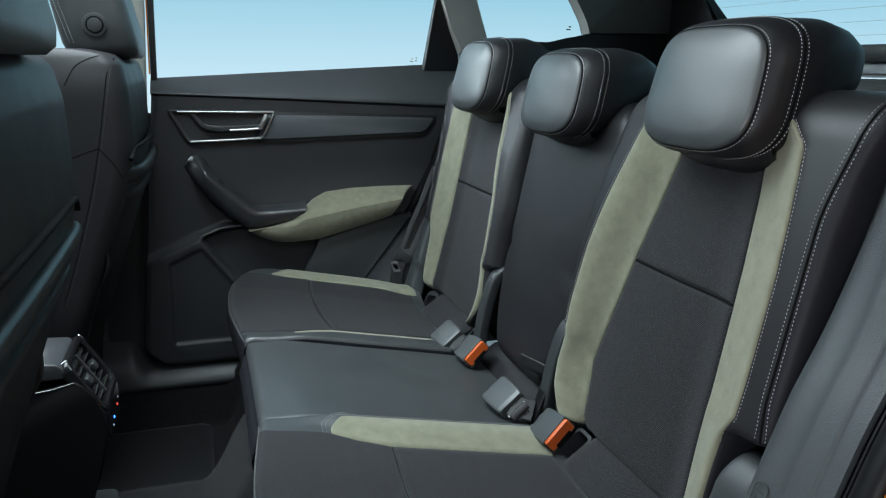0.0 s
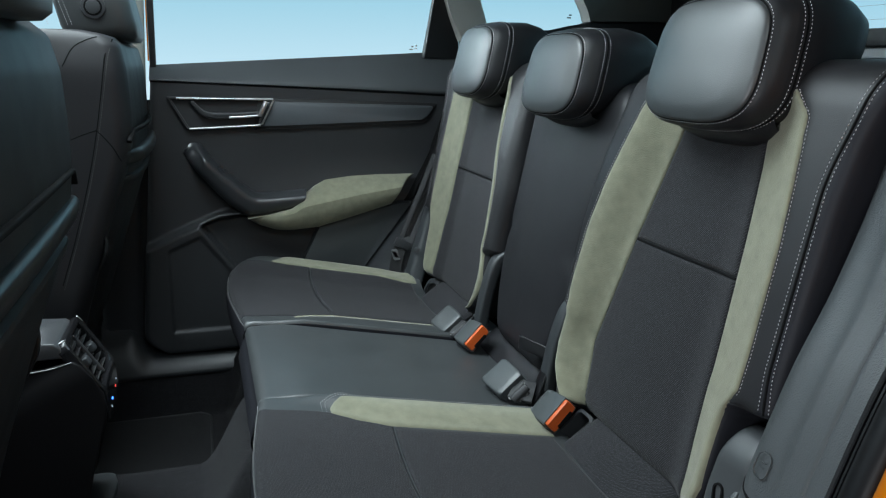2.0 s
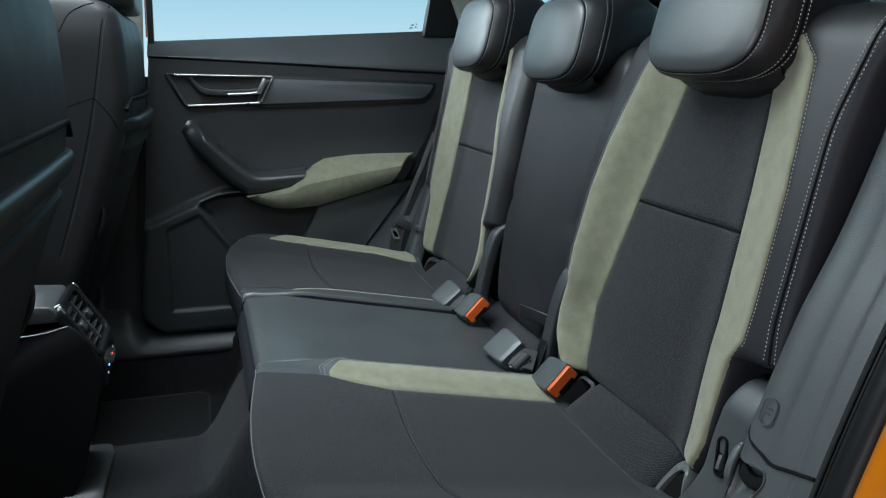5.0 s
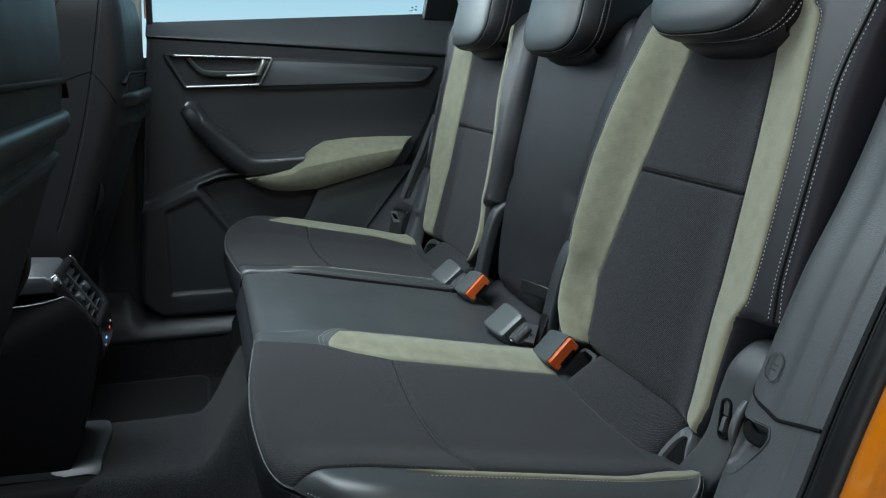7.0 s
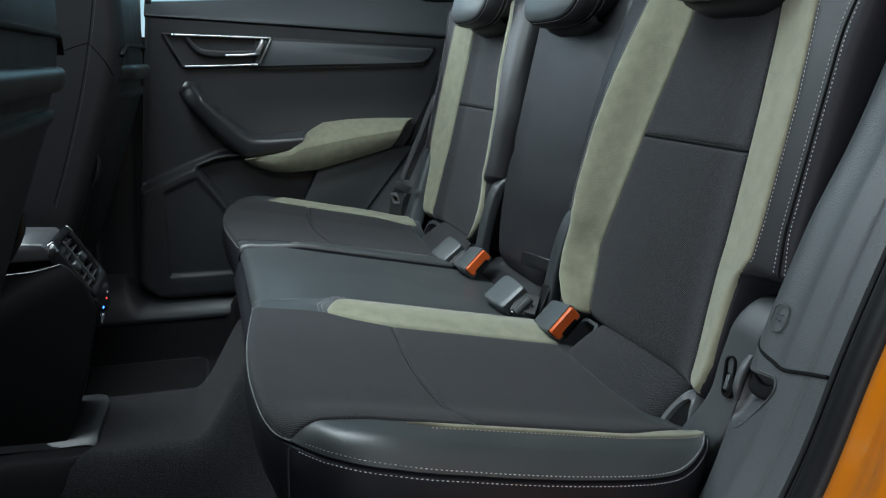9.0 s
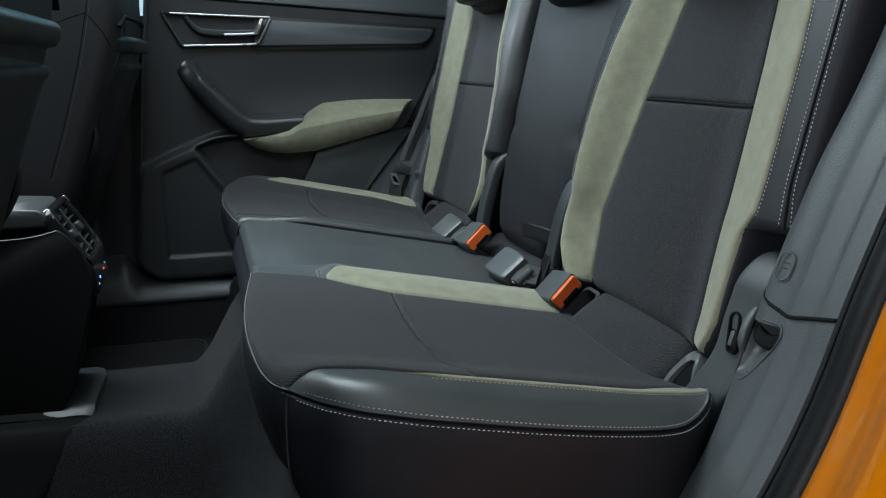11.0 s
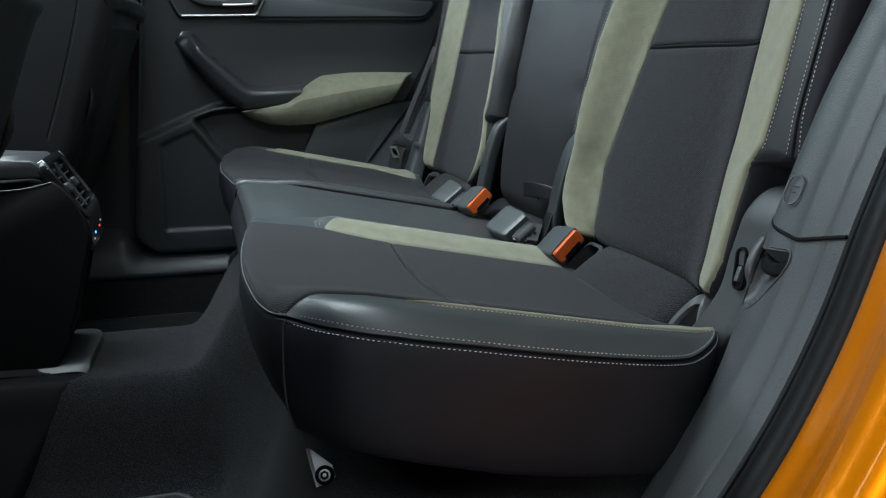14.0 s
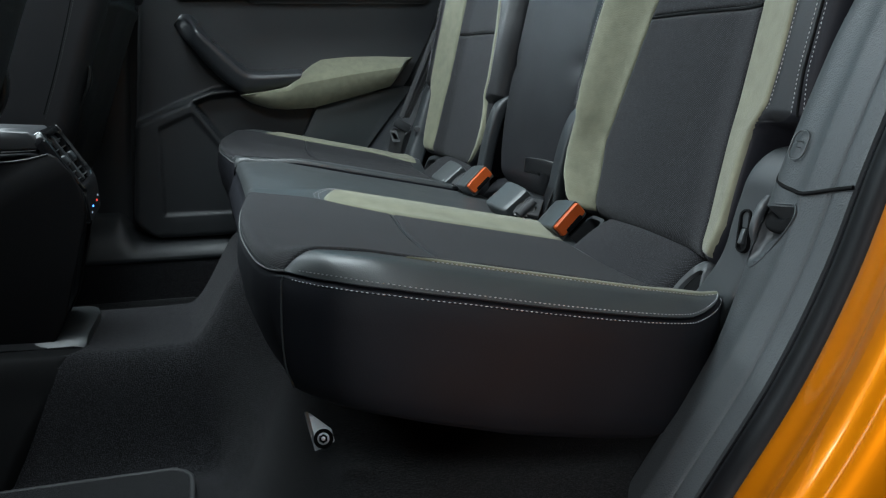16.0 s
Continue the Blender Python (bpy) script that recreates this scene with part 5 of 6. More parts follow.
def front_seat(yc, hw, dx, crown, proud, wide, inner, label):
    """A front seat seen from behind: leather backrest, hard-shell pocket, headrest and side clips. inner: side of the tunnel."""
    seat = empty("front_seat", label, "car seat", "front seats", at=(0.05 + dx, yc, 0.1))
    rear = lambda z: tab(z, F_REAR) + dx
    rings = []
    for z in np.concatenate([np.linspace(0.26, 0.82, 34), np.linspace(0.83, 0.90, 16)]):
        top = ease((z - 0.80) / 0.10)
        h = hw * (1 - 0.10 * ease((0.45 - z) / 0.2)) - 0.012 * roll(0.901 - z, 0.03) / 0.03 - 0.012 * top ** 2
        d = 0.105 - 0.03 * ease((z - 0.7) / 0.2)
        xr = rear(z)
        ring = []
        for a, b in rounded(d, h, 0.028, 6):
            lift = crown * (1 - (b / h) ** 2)
            ring.append((xr - d + a - (crown - lift) * (a > 0), yc + b, z))
        rings.append(ring)
    # near seat's back takes the darkest leather copy in place of deeper shade
    back = loft("backrest", rings, LEATHER_HALF_SHADED if inner < 0 else LEATHER_SHADED, seat, "black leather backrest", sharp=None)

    def on_back(y, z, off):
        return (rear(z) + off - crown * min(1.0, abs(y - yc) / hw) ** 2, y, z)
    line = [on_back(y, 0.732 - 0.018 * ease((abs(y - yc) - hw * 0.80) / (hw * 0.2)) ** 2, 0.0004) for y in np.linspace(yc - hw * 0.985, yc + hw * 0.985, 40)]
    sweep("seam_gap", line, rounded(0.003, 0.004, 0.002, 3), (1, 0, 0), RUBBER, back, "dark gap over the shell", n=60)
    half = lambda z: wide * hw * tab(z, [(0.30, 0.80), (0.40, 0.88), (0.50, 0.94), (0.60, 0.985), (0.70, 1.01), (0.74, 1.0)])

    def shell_rows(levels, inset=0.0):
        """Rows across the seat's back, rounded off to both sides."""
        rows = []
        for z, off in levels:
            off, h = off - proud, half(z) - inset
            row = [(rear(z) - 2 * crown - proud - 0.014, yc - h + 0.002, z)]
            row += [on_back(yc + h * u, z, off - roll((1 - abs(u)) * h, 0.008) - crown * ease((abs(u) - 0.8) / 0.2)) for u in 2 * spread(40, 0.75) - 1]
            row.append((rear(z) - 2 * crown - proud - 0.014, yc + h - 0.002, z))
            rows.append(row)
        return rows
    shell = sheet("pocket_shell", shell_rows([(0.728, -0.004), (0.724, 0.001), (0.700, 0.001), (0.675, 0.004), (0.660, 0.006), (0.655, 0.008), (0.652, 0.0145), (0.648, 0.0165), (0.643, 0.0165), (0.636, 0.013),
                                              (0.60, 0.013), (0.545, 0.013), (0.50, 0.012), (0.44, 0.011), (0.38, 0.008), (0.33, 0.002), (0.31, -0.02)]), PLASTIC_DARK, seat, "hard black plastic pocket shell", sharp=35)
    sheet("ledge", shell_rows([(0.7005, 0.0), (0.7000, 0.008), (0.6985, 0.0135), (0.6955, 0.0165), (0.690, 0.0185), (0.678, 0.0185), (0.6745, 0.0165), (0.673, 0.012), (0.672, 0.002)], -0.0015), SATIN_BLACK, shell, "satin black ledge over the pocket", sharp=35)
    for sgn in (-1, 1):
        pts = [on_back(yc + sgn * (half(z) + 0.001), z, off) for z, off in ((0.560, -0.012), (0.540, 0.000), (0.515, 0.004), (0.490, 0.000), (0.465, -0.010))]
        sweep("edge_lip", pts, rounded(0.0035, 0.010, 0.003, 4), (0, sgn, 0), SATIN_BLACK, shell, "satin lip on the shell's edge", n=24, scale=([0, 0.4, 1], [0.5, 1.0, 0.4]))
    # seat base
    rings = [[(dx - 0.19 + a * k, yc + b * k, z) for a, b in rounded(0.26, hw * 0.98, 0.06, 5)] for z, k in ((0.12, 0.9), (0.16, 0.98), (0.30, 1.0), (0.35, 0.96), (0.36, 0.85))]
    loft("seat_base", rings, LEATHER_SHADED, seat, "black leather seat base", sharp=40)
    for s in (-1, 1):
        box("seat_rail", (0.40, 0.03, 0.13), (dx - 0.20, yc + s * 0.17, 0.06), PLASTIC_DARK, seat, "dark seat rail", bevel=0.006)
    # headrest
    head_x, head_w = (0.012, 0.150) if inner > 0 else (0.0, 0.135)
    rings = []
    for z, d, k in ((0.885, 0.052, 0.80), (0.893, 0.060, 0.92), (0.91, 0.064, 0.98), (0.95, 0.064, 1.0), (1.02, 0.062, 1.0), (1.06, 0.055, 0.96), (1.085, 0.04, 0.85), (1.092, 0.02, 0.6)):
        rings.append([(rear(0.79) - 0.062 + head_x - 0.20 * (z - 0.9) + a, yc + b, z) for a, b in rounded(d, head_w * k, 0.03, 5)])
    head = loft("headrest", rings, LEATHER, seat, "black leather front headrest", sharp=None)
    yb = yc + inner * (head_w + 0.0005)
    m = Matrix.Translation((rear(0.79) - 0.068, yb, 0.942)) @ pose(0, 0, 0, 90, 0, 0)
    part("button", rod_bm(0.0205, 0.006, m, 32, 0.0025), PLASTIC_FINE, head, "round black release button")
    part("button_ring", rod_bm(0.0155, 0.0072, m, 32, 0.0012), RUBBER, head, "dark ring round the button")
    part("button_centre", rod_bm(0.0125, 0.010, m, 28, 0.003), PLASTIC_FINE, head, "round glossy button centre")
    # side seams: one long stitched seam with a fork
    ys = yc + inner * hw
    if inner < 0:
        fork = (0.201, 0.735)
        runs = [("side_seam", [(0.236, 0.885), (0.232, 0.876), (0.225, 0.861), (0.213, 0.796), fork, (0.181, 0.651), (0.150, 0.547), (0.120, 0.46)], True),
                ("fork_seam", [fork, (0.179, 0.728), (0.150, 0.716)], False), ("fork_seam", [fork, (0.214, 0.719), (0.225, 0.703), (0.235, 0.680)], False), ("shoulder_seam", [(0.158, 0.84), (0.175, 0.869), (0.195, 0.882), (0.215, 0.889)], False)]
        for name, pts, sewn in runs:
            fine = smooth_path(pts, 50)

            def skin(x, z, off):
                xr = rear(z)
                d = 0.105 - 0.03 * ease((z - 0.7) / 0.2)
                top = ease((z - 0.80) / 0.10)
                h = hw * (1 - 0.10 * ease((0.45 - z) / 0.2)) - 0.012 * roll(0.901 - z, 0.03) / 0.03 - 0.012 * top ** 2
                e = max(0.0, x - (xr - crown - 0.028))
                return (x, yc + inner * (h - roll(0.028 - min(e, 0.025), 0.028) + off), z)
            sweep(name, [skin(x, z, -0.0004) for x, z in fine[::3]], circle(0.0011, 6), (0, inner, 0.001), RUBBER, back, n=50)
            if sewn:
                stitches("side_stitching", [skin(x + 0.0045, z, 0.0004) for x, z in fine], [(0, inner, 0)] * 50, back, r=0.0008, material=DARK_THREAD)
    for off in (-0.078, -0.047, -0.040):
        pts = [(rear(0.79) - 0.062 + off - 0.28 * (z - 0.9), yb + inner * 0.0006 - inner * 0.135 * 0.02, z) for z in np.linspace(0.91, 1.05, 20)]
        stitches("headrest_stitching", pts, [(0, inner, 0)] * 20, head, r=0.0006)
    return seat


front_seat(-0.480, 0.250, 0.014, 0.003, 0.008, 1.0, 1, "black leather front seat beside the open door, hard-shell back")
front_seat(0.480, 0.250, 0.050, 0.016, 0.002, 0.94, -1, "black leather front seat across the tunnel, hard-shell back")


def console():
    con = empty("centre_console", "black centre console end with air vents and lit switches", "console", at=(0.05, 0, 0.16))

    def prism(name, outline, hw, mat, label, bevel=0.005, y0=None, y1=None):
        """A side outline in x and z, as wide as the console."""
        bm = bmesh.new()
        a = [bm.verts.new((x, -hw - 0.002 if y0 is None else y0, z)) for x, z in outline]
        b = [bm.verts.new((x, hw - 0.008 if y1 is None else y1, z)) for x, z in outline]
        n = len(outline)
        fa, fb = bm.faces.new(a), bm.faces.new(b[::-1])
        for i in range(n):
            bm.faces.new((a[i], b[i], b[(i + 1) % n], a[(i + 1) % n]))
        bmesh.ops.bevel(bm, geom=list(fa.edges) + list(fb.edges), offset=bevel, segments=3, affect="EDGES", profile=0.5)
        return part(name, bm, mat, con, label, 40)
    prism("armrest_box", [(-0.35, 0.474), (0.10, 0.467), (0.153, 0.4645), (0.160, 0.459), (0.172, 0.441), (-0.35, 0.432)], 0.063, surface("satin_black_lid", (0.04, 0.042, 0.045), 0.34, stain=0.1), "satin black armrest box", 0.004)
    flank = [(-0.35, 0.412), (0.13, 0.427), (0.176, 0.4365), (0.185, 0.430), (0.199, 0.408), (0.2110, 0.384), (0.2140, 0.359), (0.2105, 0.337), (0.201, 0.315), (0.190, 0.27), (0.175, 0.21), (0.150, 0.16), (-0.35, 0.13)]
    core = [(-0.35, 0.410), (0.13, 0.425), (0.148, 0.420), (0.165, 0.395), (0.185, 0.372), (0.196, 0.350), (0.196, 0.315), (0.186, 0.27), (0.172, 0.21), (0.147, 0.16), (-0.35, 0.13)]
    prism("core", core, 0.060, CONSOLE_BLACK, "matt black console body", 0.006, -0.0595, 0.0595)
    for y0, y1 in ((-0.068, -0.060), (0.060, 0.066)):
        prism("side_body", flank, 0.066, CONSOLE_BLACK, "matt black console flank", 0.003, y0, y1)
    # steel bead that stands for the highlight along the flank's top edge
    sweep("highlight_line", [(-0.34, -0.0680, 0.4125), (0.0, -0.0680, 0.4230), (0.13, -0.0680, 0.4268), (0.174, -0.0678, 0.4355)], circle(0.0009, 6), (0, -1, 0), STEEL, con, "thin steel line for the edge's highlight", n=40)
    # slanted face
    o, e = np.array([0.1650, 0, 0.462]), np.array([0.048, 0, -0.079])
    e_len = np.linalg.norm(e)
    e = e / e_len
    nn = np.array([-e[2], 0, e[0]])

    def face(y, d, off=0.0):
        p = o + e * d + nn * off
        return Vector((p[0], y + 0.002, p[2]))
    low_o, low_e = np.array([0.2115, 0, 0.385]), np.array([0.05, 0, -0.9987])
    low_n = np.array([0.9987, 0, 0.05])

    def lower_face(y, d, off=0.0):
        p = low_o + low_e * d + low_n * off
        return Vector((p[0], y + 0.002, p[2]))
    rings = [[face(a, 0.046 + b, off) for a, b in rounded(hw, hh, 0.016, 6)] for hw, hh, off in ((0.068, 0.049, -0.012), (0.068, 0.049, -0.001), (0.0668, 0.0478, 0.002), (0.064, 0.045, 0.0032), (0.060, 0.041, 0.003), (0.057, 0.037, 0.000), (0.056, 0.036, -0.018))]
    frame_ob = loft("vent_frame", rings, GLOSS, con, "glossy black vent surround", sharp=30)
    for a, b in ((-0.066, -0.001), (0.066, -0.001)):
        line = [face(a * 0.93, b + 0.001, 0.0012), face(a * 0.975, b + 0.005, 0.0016), face(a * 0.99, b + 0.012, 0.0016)]
        sweep("chrome_corner", [tuple(p) for p in line], circle(0.0013, 6), (0, 1, 0), CHROME, frame_ob, "chrome corner accent", n=10)
    axes = Matrix(((e[0], 0, nn[0], 0), (0, 1, 0, 0), (e[2], 0, nn[2], 0), (0, 0, 0, 1)))
    for d in (0.018, 0.030, 0.042, 0.054, 0.066, 0.077):
        part("slat", box_bm((0.0020, 0.112, 0.012), 0.0008, Matrix.Translation(face(0, d, -0.009)) @ axes, 1), PLASTIC_DARK, frame_ob)
    part("cross_slat", box_bm((0.072, 0.0050, 0.008), 0.0016, Matrix.Translation(face(0, 0.046, -0.004)) @ axes, 1), PLASTIC_FINE, frame_ob)
    for y in (-0.030, 0.030):
        m = Matrix.Translation(face(y, 0.046, -0.002)) @ Matrix(((e[0], 0, nn[0], 0), (0, 1, 0, 0), (e[2], 0, nn[2], 0), (0, 0, 0, 1)))
        part("vent_knob", box_bm((0.014, 0.018, 0.010), 0.004, m, 3), GUIDE, frame_ob, "grey vent knob")
    # switch panel
    rings = [[lower_face(a, 0.024 + b, off) for a, b in rounded(hw, hh, 0.008, 5)] for hw, hh, off in ((0.062, 0.024, -0.012), (0.062, 0.024, 0.0005), (0.059, 0.021, 0.003), (0.02, 0.008, 0.003))]
    panel = loft("switch_panel", rings, GLOSS, con, "glossy switch panel", sharp=30)
    blue, red = glow("blue_light", (0.05, 0.22, 1.0), 5), glow("red_light", (1.0, 0.08, 0.06), 1.2)
    white = glow("white_light", (0.7, 0.85, 1.0), 0.35)
    for y, d, w, mat, lab in ((-0.018, 0.030, 0.008, blue, "lit blue symbol"), (0.027, 0.029, 0.007, red, "lit red symbol"), (-0.034, 0.036, 0.004, white, "small white symbol"), (0.044, 0.024, 0.004, white, "small white symbol")):
        m = Matrix.Translation(lower_face(y - 0.002, d, 0.0032)) @ Matrix(((low_e[0], 0, low_n[0], 0), (0, 1, 0, 0), (low_e[2], 0, low_n[2], 0), (0, 0, 0, 1)))
        part("symbol", box_bm((0.0026, w * 0.65, 0.001), 0.0003, m, 1), mat, panel, lab)
    # saddle-shaped foot of the console over the tunnel
    def foot_sheet(name, profile, mat, label, start, end=None, lift=0.0):
        across = smooth_path(profile, 26)
        rows = []
        for u in (0.0, 0.3, 0.6, 0.85, 0.95, 0.985, 1.0, 1.0):
            row = []
            for y, z in across:
                stop = end or tab(y, [(-0.175, 0.085), (-0.150, 0.115), (-0.120, 0.157), (-0.095, 0.180), (-0.070, 0.197), (0.06, 0.201), (0.10, 0.192)])
                row.append((start + (stop - start) * u, y, max(z, floor_z(0.1, y) + 0.004) + lift - 0.004 * ease((u - 0.9) / 0.1)))
            rows.append(row)
        rows[-1] = [(x + 0.001, y, floor_z(0.1, y) - 0.002) for x, y, z in rows[-1]]
        return sheet(name, rows, mat, con, label, 50)
    foot_sheet("console_foot", [(0.10, 0.150), (0.096, 0.168), (0.086, 0.177), (0.0, 0.180), (-0.045, 0.181), (-0.060, 0.179), (-0.070, 0.174), (-0.076, 0.1685)], FOOT_GREY, "satin grey console foot cover", 0.11)
    foot_sheet("foot_skirt", [(-0.0765, 0.1675), (-0.080, 0.1690), (-0.095, 0.166), (-0.12, 0.13), (-0.15, 0.06), (-0.172, 0.0)], RUBBER, "black side skirt of the foot", -0.35)
    # black sheet laid where the tunnel only sinks into shade
    foot_sheet("tunnel_shade", [(0.10, 0.150), (0.096, 0.168), (0.086, 0.177), (0.0, 0.180), (-0.045, 0.181), (-0.060, 0.179), (-0.070, 0.174), (-0.078, 0.168)], RUBBER, "matt black sheet standing for the shade under the console", -0.35, 0.147, 0.003)
    return con


console()


def floor_mat(cx, cy, hx, hy, z, label):
    mat = empty("floor_mat", label, "floor mat", "floor mats", at=(cx, cy, z))
    rings = [[(cx + a * k, cy + b * k, z + h) for a, b in rounded(hx, hy, 0.035, 6)] for k, h in ((1.0, 0.0), (1.0, 0.006), (0.99, 0.009), (0.96, 0.0085), (0.4, 0.008))]
    loft("mat_top", rings, MAT_PILE, mat, "dark cut carpet", sharp=40)
    ring = [(cx + a * 0.992, cy + b * 0.992, z + 0.0075) for a, b in rounded(hx, hy, 0.035, 8)]
    ring.append(ring[0])
    sweep("edging", ring, rounded(0.0035, 0.0025, 0.002, 2), (0, 0, 1), WEBBING, mat, "stitched black edging", n=120)
    return mat


floor_mat(0.185, 0.435, 0.165, 0.205, 0.006, "dark carpet floor mat in the footwell by the closed door")
floor_mat(0.185, -0.40, 0.145, 0.225, 0.006, "dark carpet floor mat in the footwell by the open door")

# ---- belts and buckles ----


def buckle(at, yaw, lean, label, button, tip=42):
    """A belt buckle: tapered body, coloured press button with slot, short webbing stalk."""
    b = empty("belt_buckle", label, "belt buckle", "belt buckles", at=tuple(at))
    m = Matrix.Translation(at) @ pose(0, 0, 0, lean, 0, yaw) @ pose(0, 0, 0, 0, tip, 0)
    rings = []
    for v, k in ((-0.030, 0.82), (-0.028, 0.90), (-0.02, 0.96), (0.0, 1.0), (0.022, 1.0), (0.024, 0.985)):
        rings.append([m @ Vector((a * k, v, c * k)) for a, c in rounded(0.0265, 0.0135, 0.004, 4)])
    body = loft("body", rings, BUCKLE_GREY, b, "grey plastic buckle body", sharp=40)
    rings = [[m @ Vector((a * k, v, 0.0022 + c * k)) for a, c in rounded(0.024, 0.0095, 0.003, 3)] for v, k in ((0.022, 1.0), (0.0295, 1.0), (0.031, 0.94), (0.031, 0.5))]
    loft("press_button", rings, button, b, "orange press button" if button is ORANGE else "grey end cap", sharp=30)
    rings = [[m @ Vector((a * k, v, -0.006 + c * k)) for a, c in rounded(0.015, 0.0032, 0.002, 3)] for v, k in ((0.028, 1.0), (0.0316, 1.0), (0.0318, 0.9))]
    loft("slot", rings, RUBBER, b, "dark tongue slot", sharp=30)
    pts = [m @ Vector((0, -0.028, 0)), m @ Vector((0.006, -0.042, -0.004)), m @ Vector((0.016, -0.055, -0.014))]
    sweep("stalk", [tuple(p) for p in pts], rounded(0.019, 0.004, 0.002, 3), tuple(m.to_3x3() @ Vector((0, 0, 1))), WEBBING, b, "folded black webbing stalk", n=10)
    if button is not ORANGE:
        for dv, r0 in ((-0.040, 0.017), (-0.047, 0.014)):
            ring = [m @ Vector((r0 * math.cos(a), dv + 0.010 * math.sin(a), -0.003 + 0.004 * math.cos(2 * a))) for a in np.linspace(0, 2 * math.pi, 17)]
            sweep("wire_ring", [tuple(p) for p in ring], circle(0.0015, 6), tuple(m.to_3x3() @ Vector((0, 0, 1))), STEEL, b, "bent steel wire", n=40)
        for k in range(2):
            rings = [[m @ Vector((a, -0.040 - 0.016 * v, -0.006 * k + c + 0.006 * math.sin(3 * v))) for a, c in rounded(0.016 - 0.004 * k, 0.0022, 0.0015, 3)] for v in np.linspace(0, 1, 8)]
            loft("webbing_fold", rings, WEBBING, b, "black folded webbing", sharp=50)
    return b


buckle((0.846, -0.224, 0.343), 184, 6, "grey belt buckle with orange button lying on the seat joint", ORANGE)
buckle((0.813, -0.115, 0.351), 8, 4, "grey belt buckle turned away on the middle cushion", BUCKLE_GREY, -38)
buckle((0.831, 0.098, 0.352), 184, 6, "grey belt buckle with orange button beside the middle seat", ORANGE)
buckle((0.818, 0.200, 0.346), 8, 4, "grey belt buckle turned away on the far cushion", BUCKLE_GREY, -38)


def seat_rail(y, label, sign):
    """Plastic guide that fills the gap between two backrests, with a pull strap."""
    r = empty("backrest_guide", label, "backrest guide", "backrest guides", at=(0.88, y, 0.32))
    pts = [(0.862, y, 0.300), (0.868, y, 0.36), (0.882, y, 0.43), (0.900, y, 0.478), (0.925, y, 0.492)]
    sweep("guide_body", pts, rounded(0.015, 0.011, 0.006, 4), (-1, 0, 0.2), GUIDE, r, "dark grey plastic guide", n=30)
    return r


seat_rail(-0.160, "dark plastic guide between middle and outer backrest", -1)
seat_rail(0.150, "dark plastic guide between middle and outer backrest", 1)


def pull_strap():
    s = empty("pull_strap", "short black webbing pull loop between the seats", "strap", at=(0.86, -0.10, 0.38))
    pts = [(0.875, -0.150, 0.400), (0.862, -0.128, 0.404), (0.852, -0.100, 0.404), (0.850, -0.084, 0.402), (0.856, -0.082, 0.400), (0.866, -0.105, 0.398)]
    sweep("loop", pts, rounded(0.0012, 0.011, 0.001, 2), (0, 0, 1), STRAP, s, n=30)
    pts = [(0.872, -0.152, 0.40), (0.860, -0.158, 0.375), (0.846, -0.163, 0.345), (0.835, -0.165, 0.325)]
    sweep("tail", pts, rounded(0.012, 0.0012, 0.001, 2), (-1, 0, 0.3), STRAP, s, n=20)


pull_strap()


def far_belt():
    b = empty("seat_belt", "black seat belt parked beside the far backrest", "seat belt", at=(0.82, 0.62, 0.36))
    for dx, dy in ((-0.006, 0.0), (0.003, 0.005), (0.012, 0.010)):
        pts = [(0.930 + dx * 1.9, 0.634 + dy, 0.630), (0.908 + dx * 1.7, 0.632 + dy, 0.582), (0.892 + dx * 1.4, 0.630 + dy, 0.548), (0.866 + dx * 1.1, 0.629 + dy, 0.4935), (0.836 + dx * 0.8, 0.626 + dy * 0.6, 0.428)]
        sweep("webbing", pts, rounded(0.0068, 0.0014, 0.001, 2), (-0.55, -0.85, 0.1 + 6 * dx), WEBBING, b, "black belt webbing", n=40)
    latch = part("latch_cover", box_bm((0.042, 0.016, 0.022), 0.006, Matrix.Translation((0.832, 0.624, 0.410)) @ pose(0, 0, 0, 0, 28, 0)), PLASTIC_FINE, b, "black latch cover")
    rings = [[Vector((0.813 + a * k - 0.3 * c, 0.620 + d, 0.384 + c * k)) for a, c in rounded(0.0085, 0.014, 0.003, 4)] for k, d in ((1, 0.001), (1, -0.001), (0.55, -0.001), (0.55, 0.001))]
    loft("tongue", rings, PALE_PLASTIC, latch, "steel latch tongue", sharp=30)
    sweep("lower_webbing", [(0.826, 0.628, 0.400), (0.818, 0.626, 0.372), (0.812, 0.625, 0.335), (0.808, 0.622, 0.300)], rounded(0.016, 0.0014, 0.001, 2), (-0.5, -0.85, 0), PLASTIC_DARK, b, "black lower webbing", n=20)
    return b


far_belt()


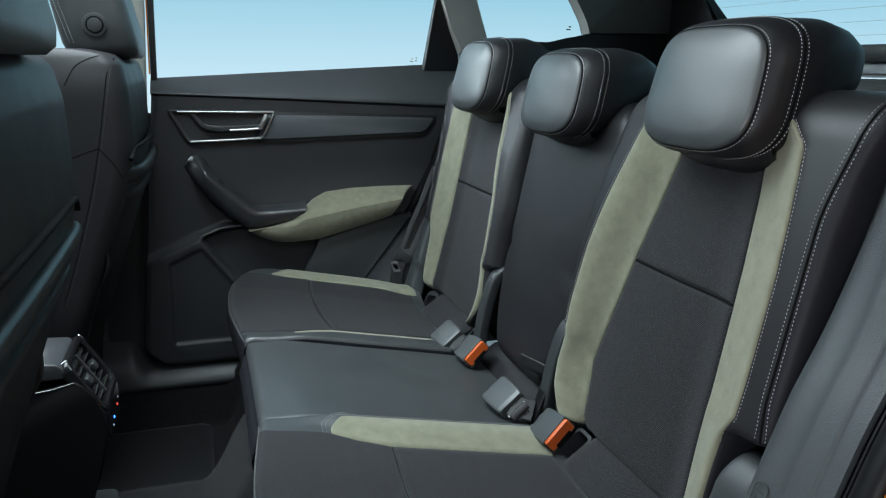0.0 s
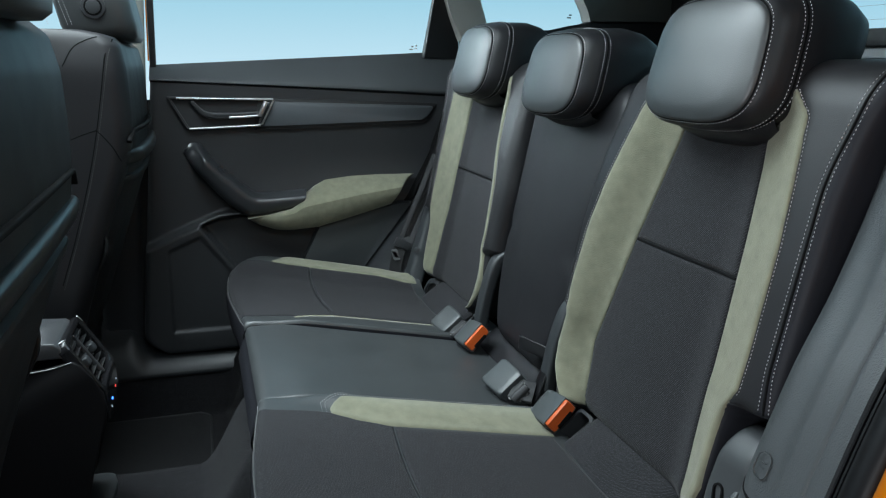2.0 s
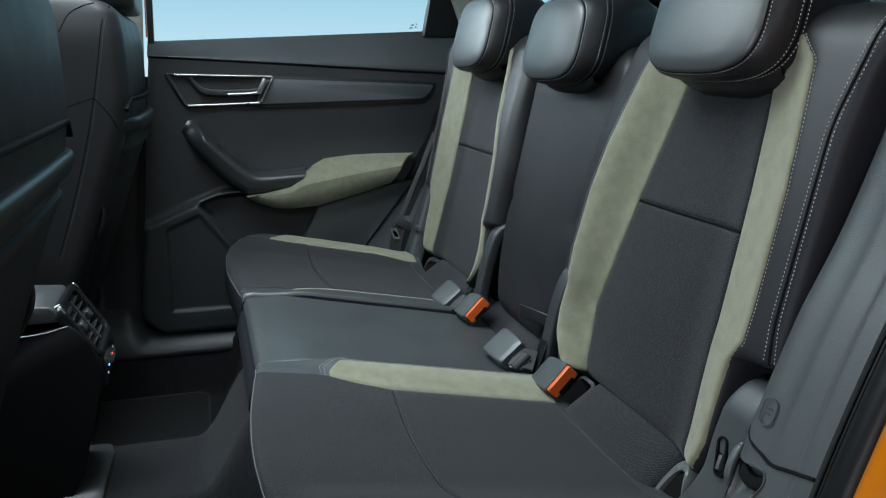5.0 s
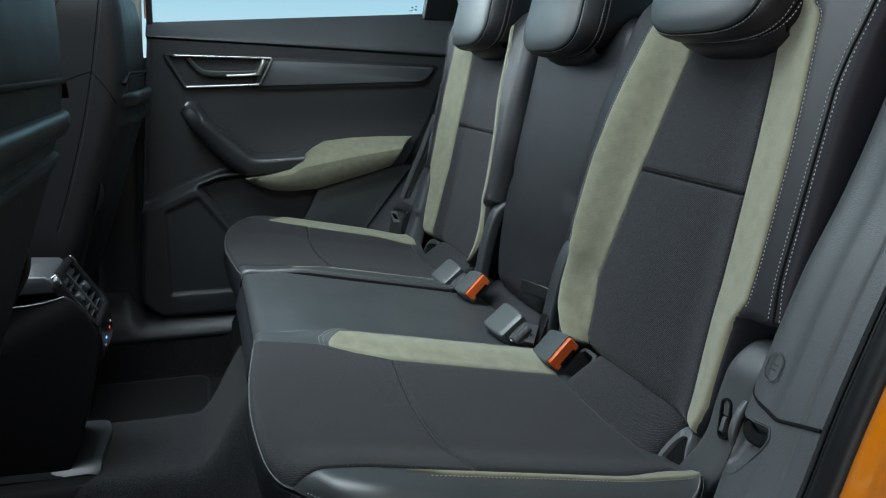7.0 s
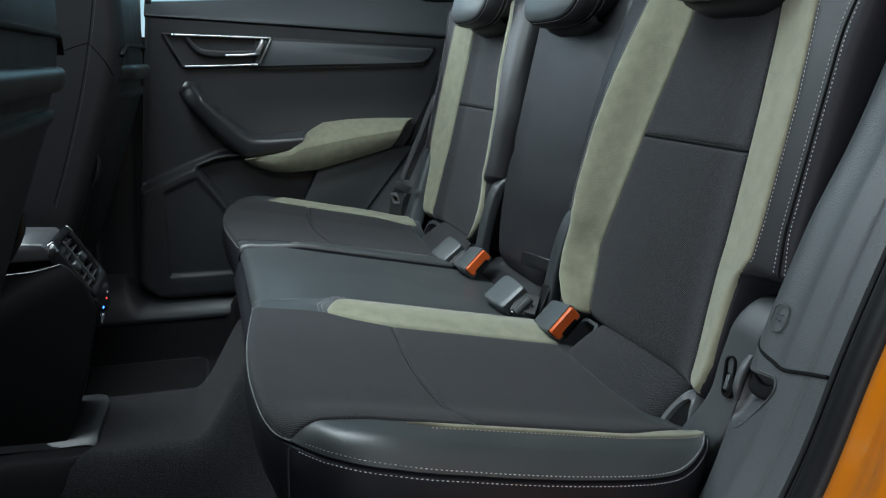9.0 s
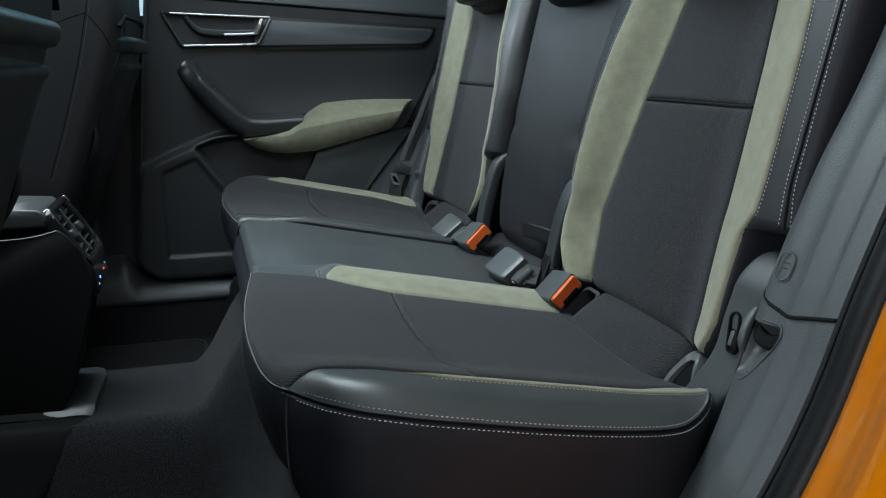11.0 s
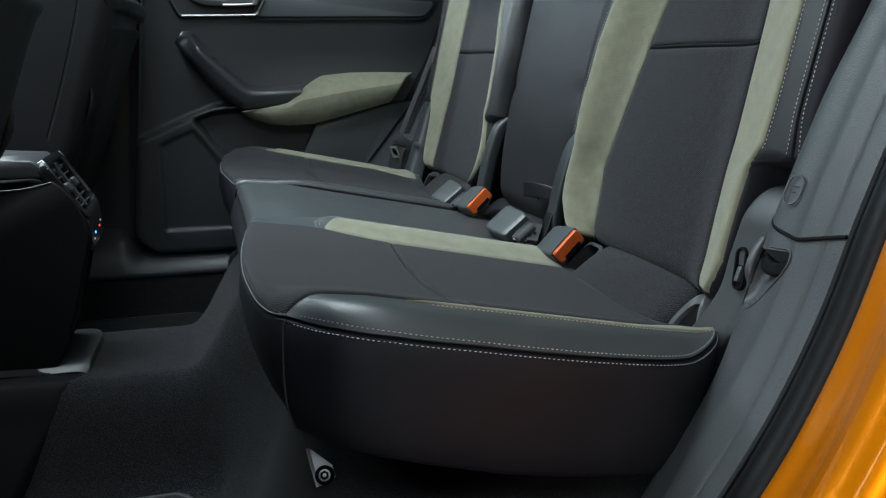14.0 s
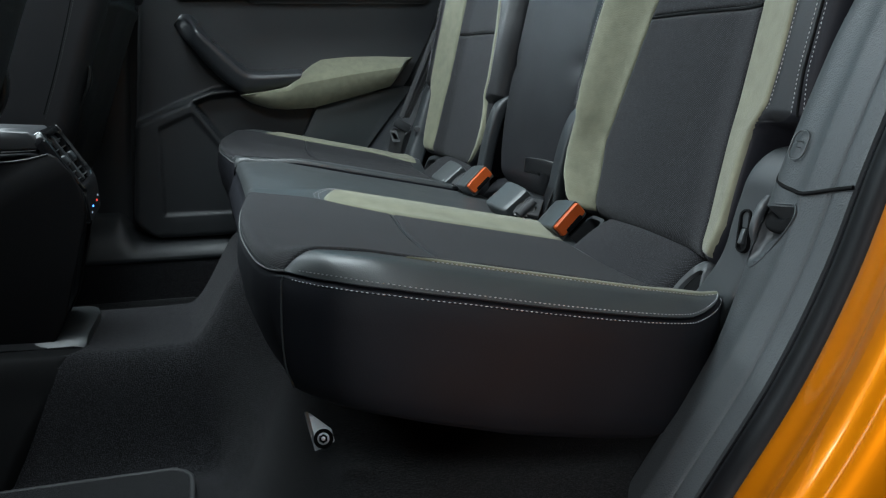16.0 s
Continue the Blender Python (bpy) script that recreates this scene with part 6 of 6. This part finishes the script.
def far_side_cover():
    c = empty("side_cover", "grey plastic cover beside the far seat hinge", "hinge cover", at=(0.86, 0.58, 0.3))
    rings = []
    for v in np.linspace(0, 1, 16):
        x, z = 0.838 + 0.075 * v, 0.290 + 0.21 * v
        rings.append([(x + b, 0.590 + 0.03 * v + a, z) for a, b in rounded(0.030 - 0.008 * v, 0.02, 0.01, 4)])
    loft("shell", rings, SMOOTH_PLASTIC, c, "smooth grey shell", sharp=40)
    part("screw_cap", rod_bm(0.007, 0.004, pose(0.855, 0.574, 0.405, 80, 0, -25), 20, 0.001), PLASTIC_FINE, c, "round screw cap")


far_side_cover()


def seat_bracket():
    b = empty("seat_bracket", "bare steel seat bracket bolted to the carpeted floor", "bracket", at=(0.46, -0.53, 0.2))
    m = Matrix.Translation((0.459, -0.528, 0.214)) @ pose(0, 0, 0, 62, 0, -12)
    bm = bmesh.new()
    outline = [(-0.014, 0.022), (-0.011, 0.022), (0.009, 0.007), (0.012, -0.004), (0.006, -0.010), (-0.004, -0.012)]
    a = [bm.verts.new(m @ Vector((x, y, 0.0))) for x, y in outline]
    c = [bm.verts.new(m @ Vector((x, y, -0.003))) for x, y in outline]
    bm.faces.new(a)
    bm.faces.new(c[::-1])
    for i in range(6):
        bm.faces.new((a[i], c[i], c[(i + 1) % 6], a[(i + 1) % 6]))
    part("plate", bm, ZINC, b, "bare steel plate")
    rim = [tuple(m @ Vector(p)) for p in ((-0.0145, 0.023, 0.001), (-0.010, 0.006, 0.001), (-0.0045, -0.0125, 0.001))]
    sweep("flange", rim, rounded(0.0016, 0.0008, 0.0004, 2), (0, 0, 1), ZINC, b, "bright folded edge", n=12)
    at = m @ pose(0.002, -0.002, 0.0025)
    bolt = part("bolt", rod_bm(0.0092, 0.005, at, 28, 0.001), RUBBER, b, "black bolt washer")
    part("bolt_ring", rod_bm(0.0056, 0.0066, at, 28, 0.0006), ZINC, bolt, "bright steel ring")
    part("bolt_socket", rod_bm(0.0044, 0.0072, at, 6, 0.0003), RUBBER, bolt, "dark hexagon socket")
    part("bolt_pin", rod_bm(0.0019, 0.0084, at, 12, 0.0004), ZINC, bolt, "bright centre pin")
    return b


seat_bracket()
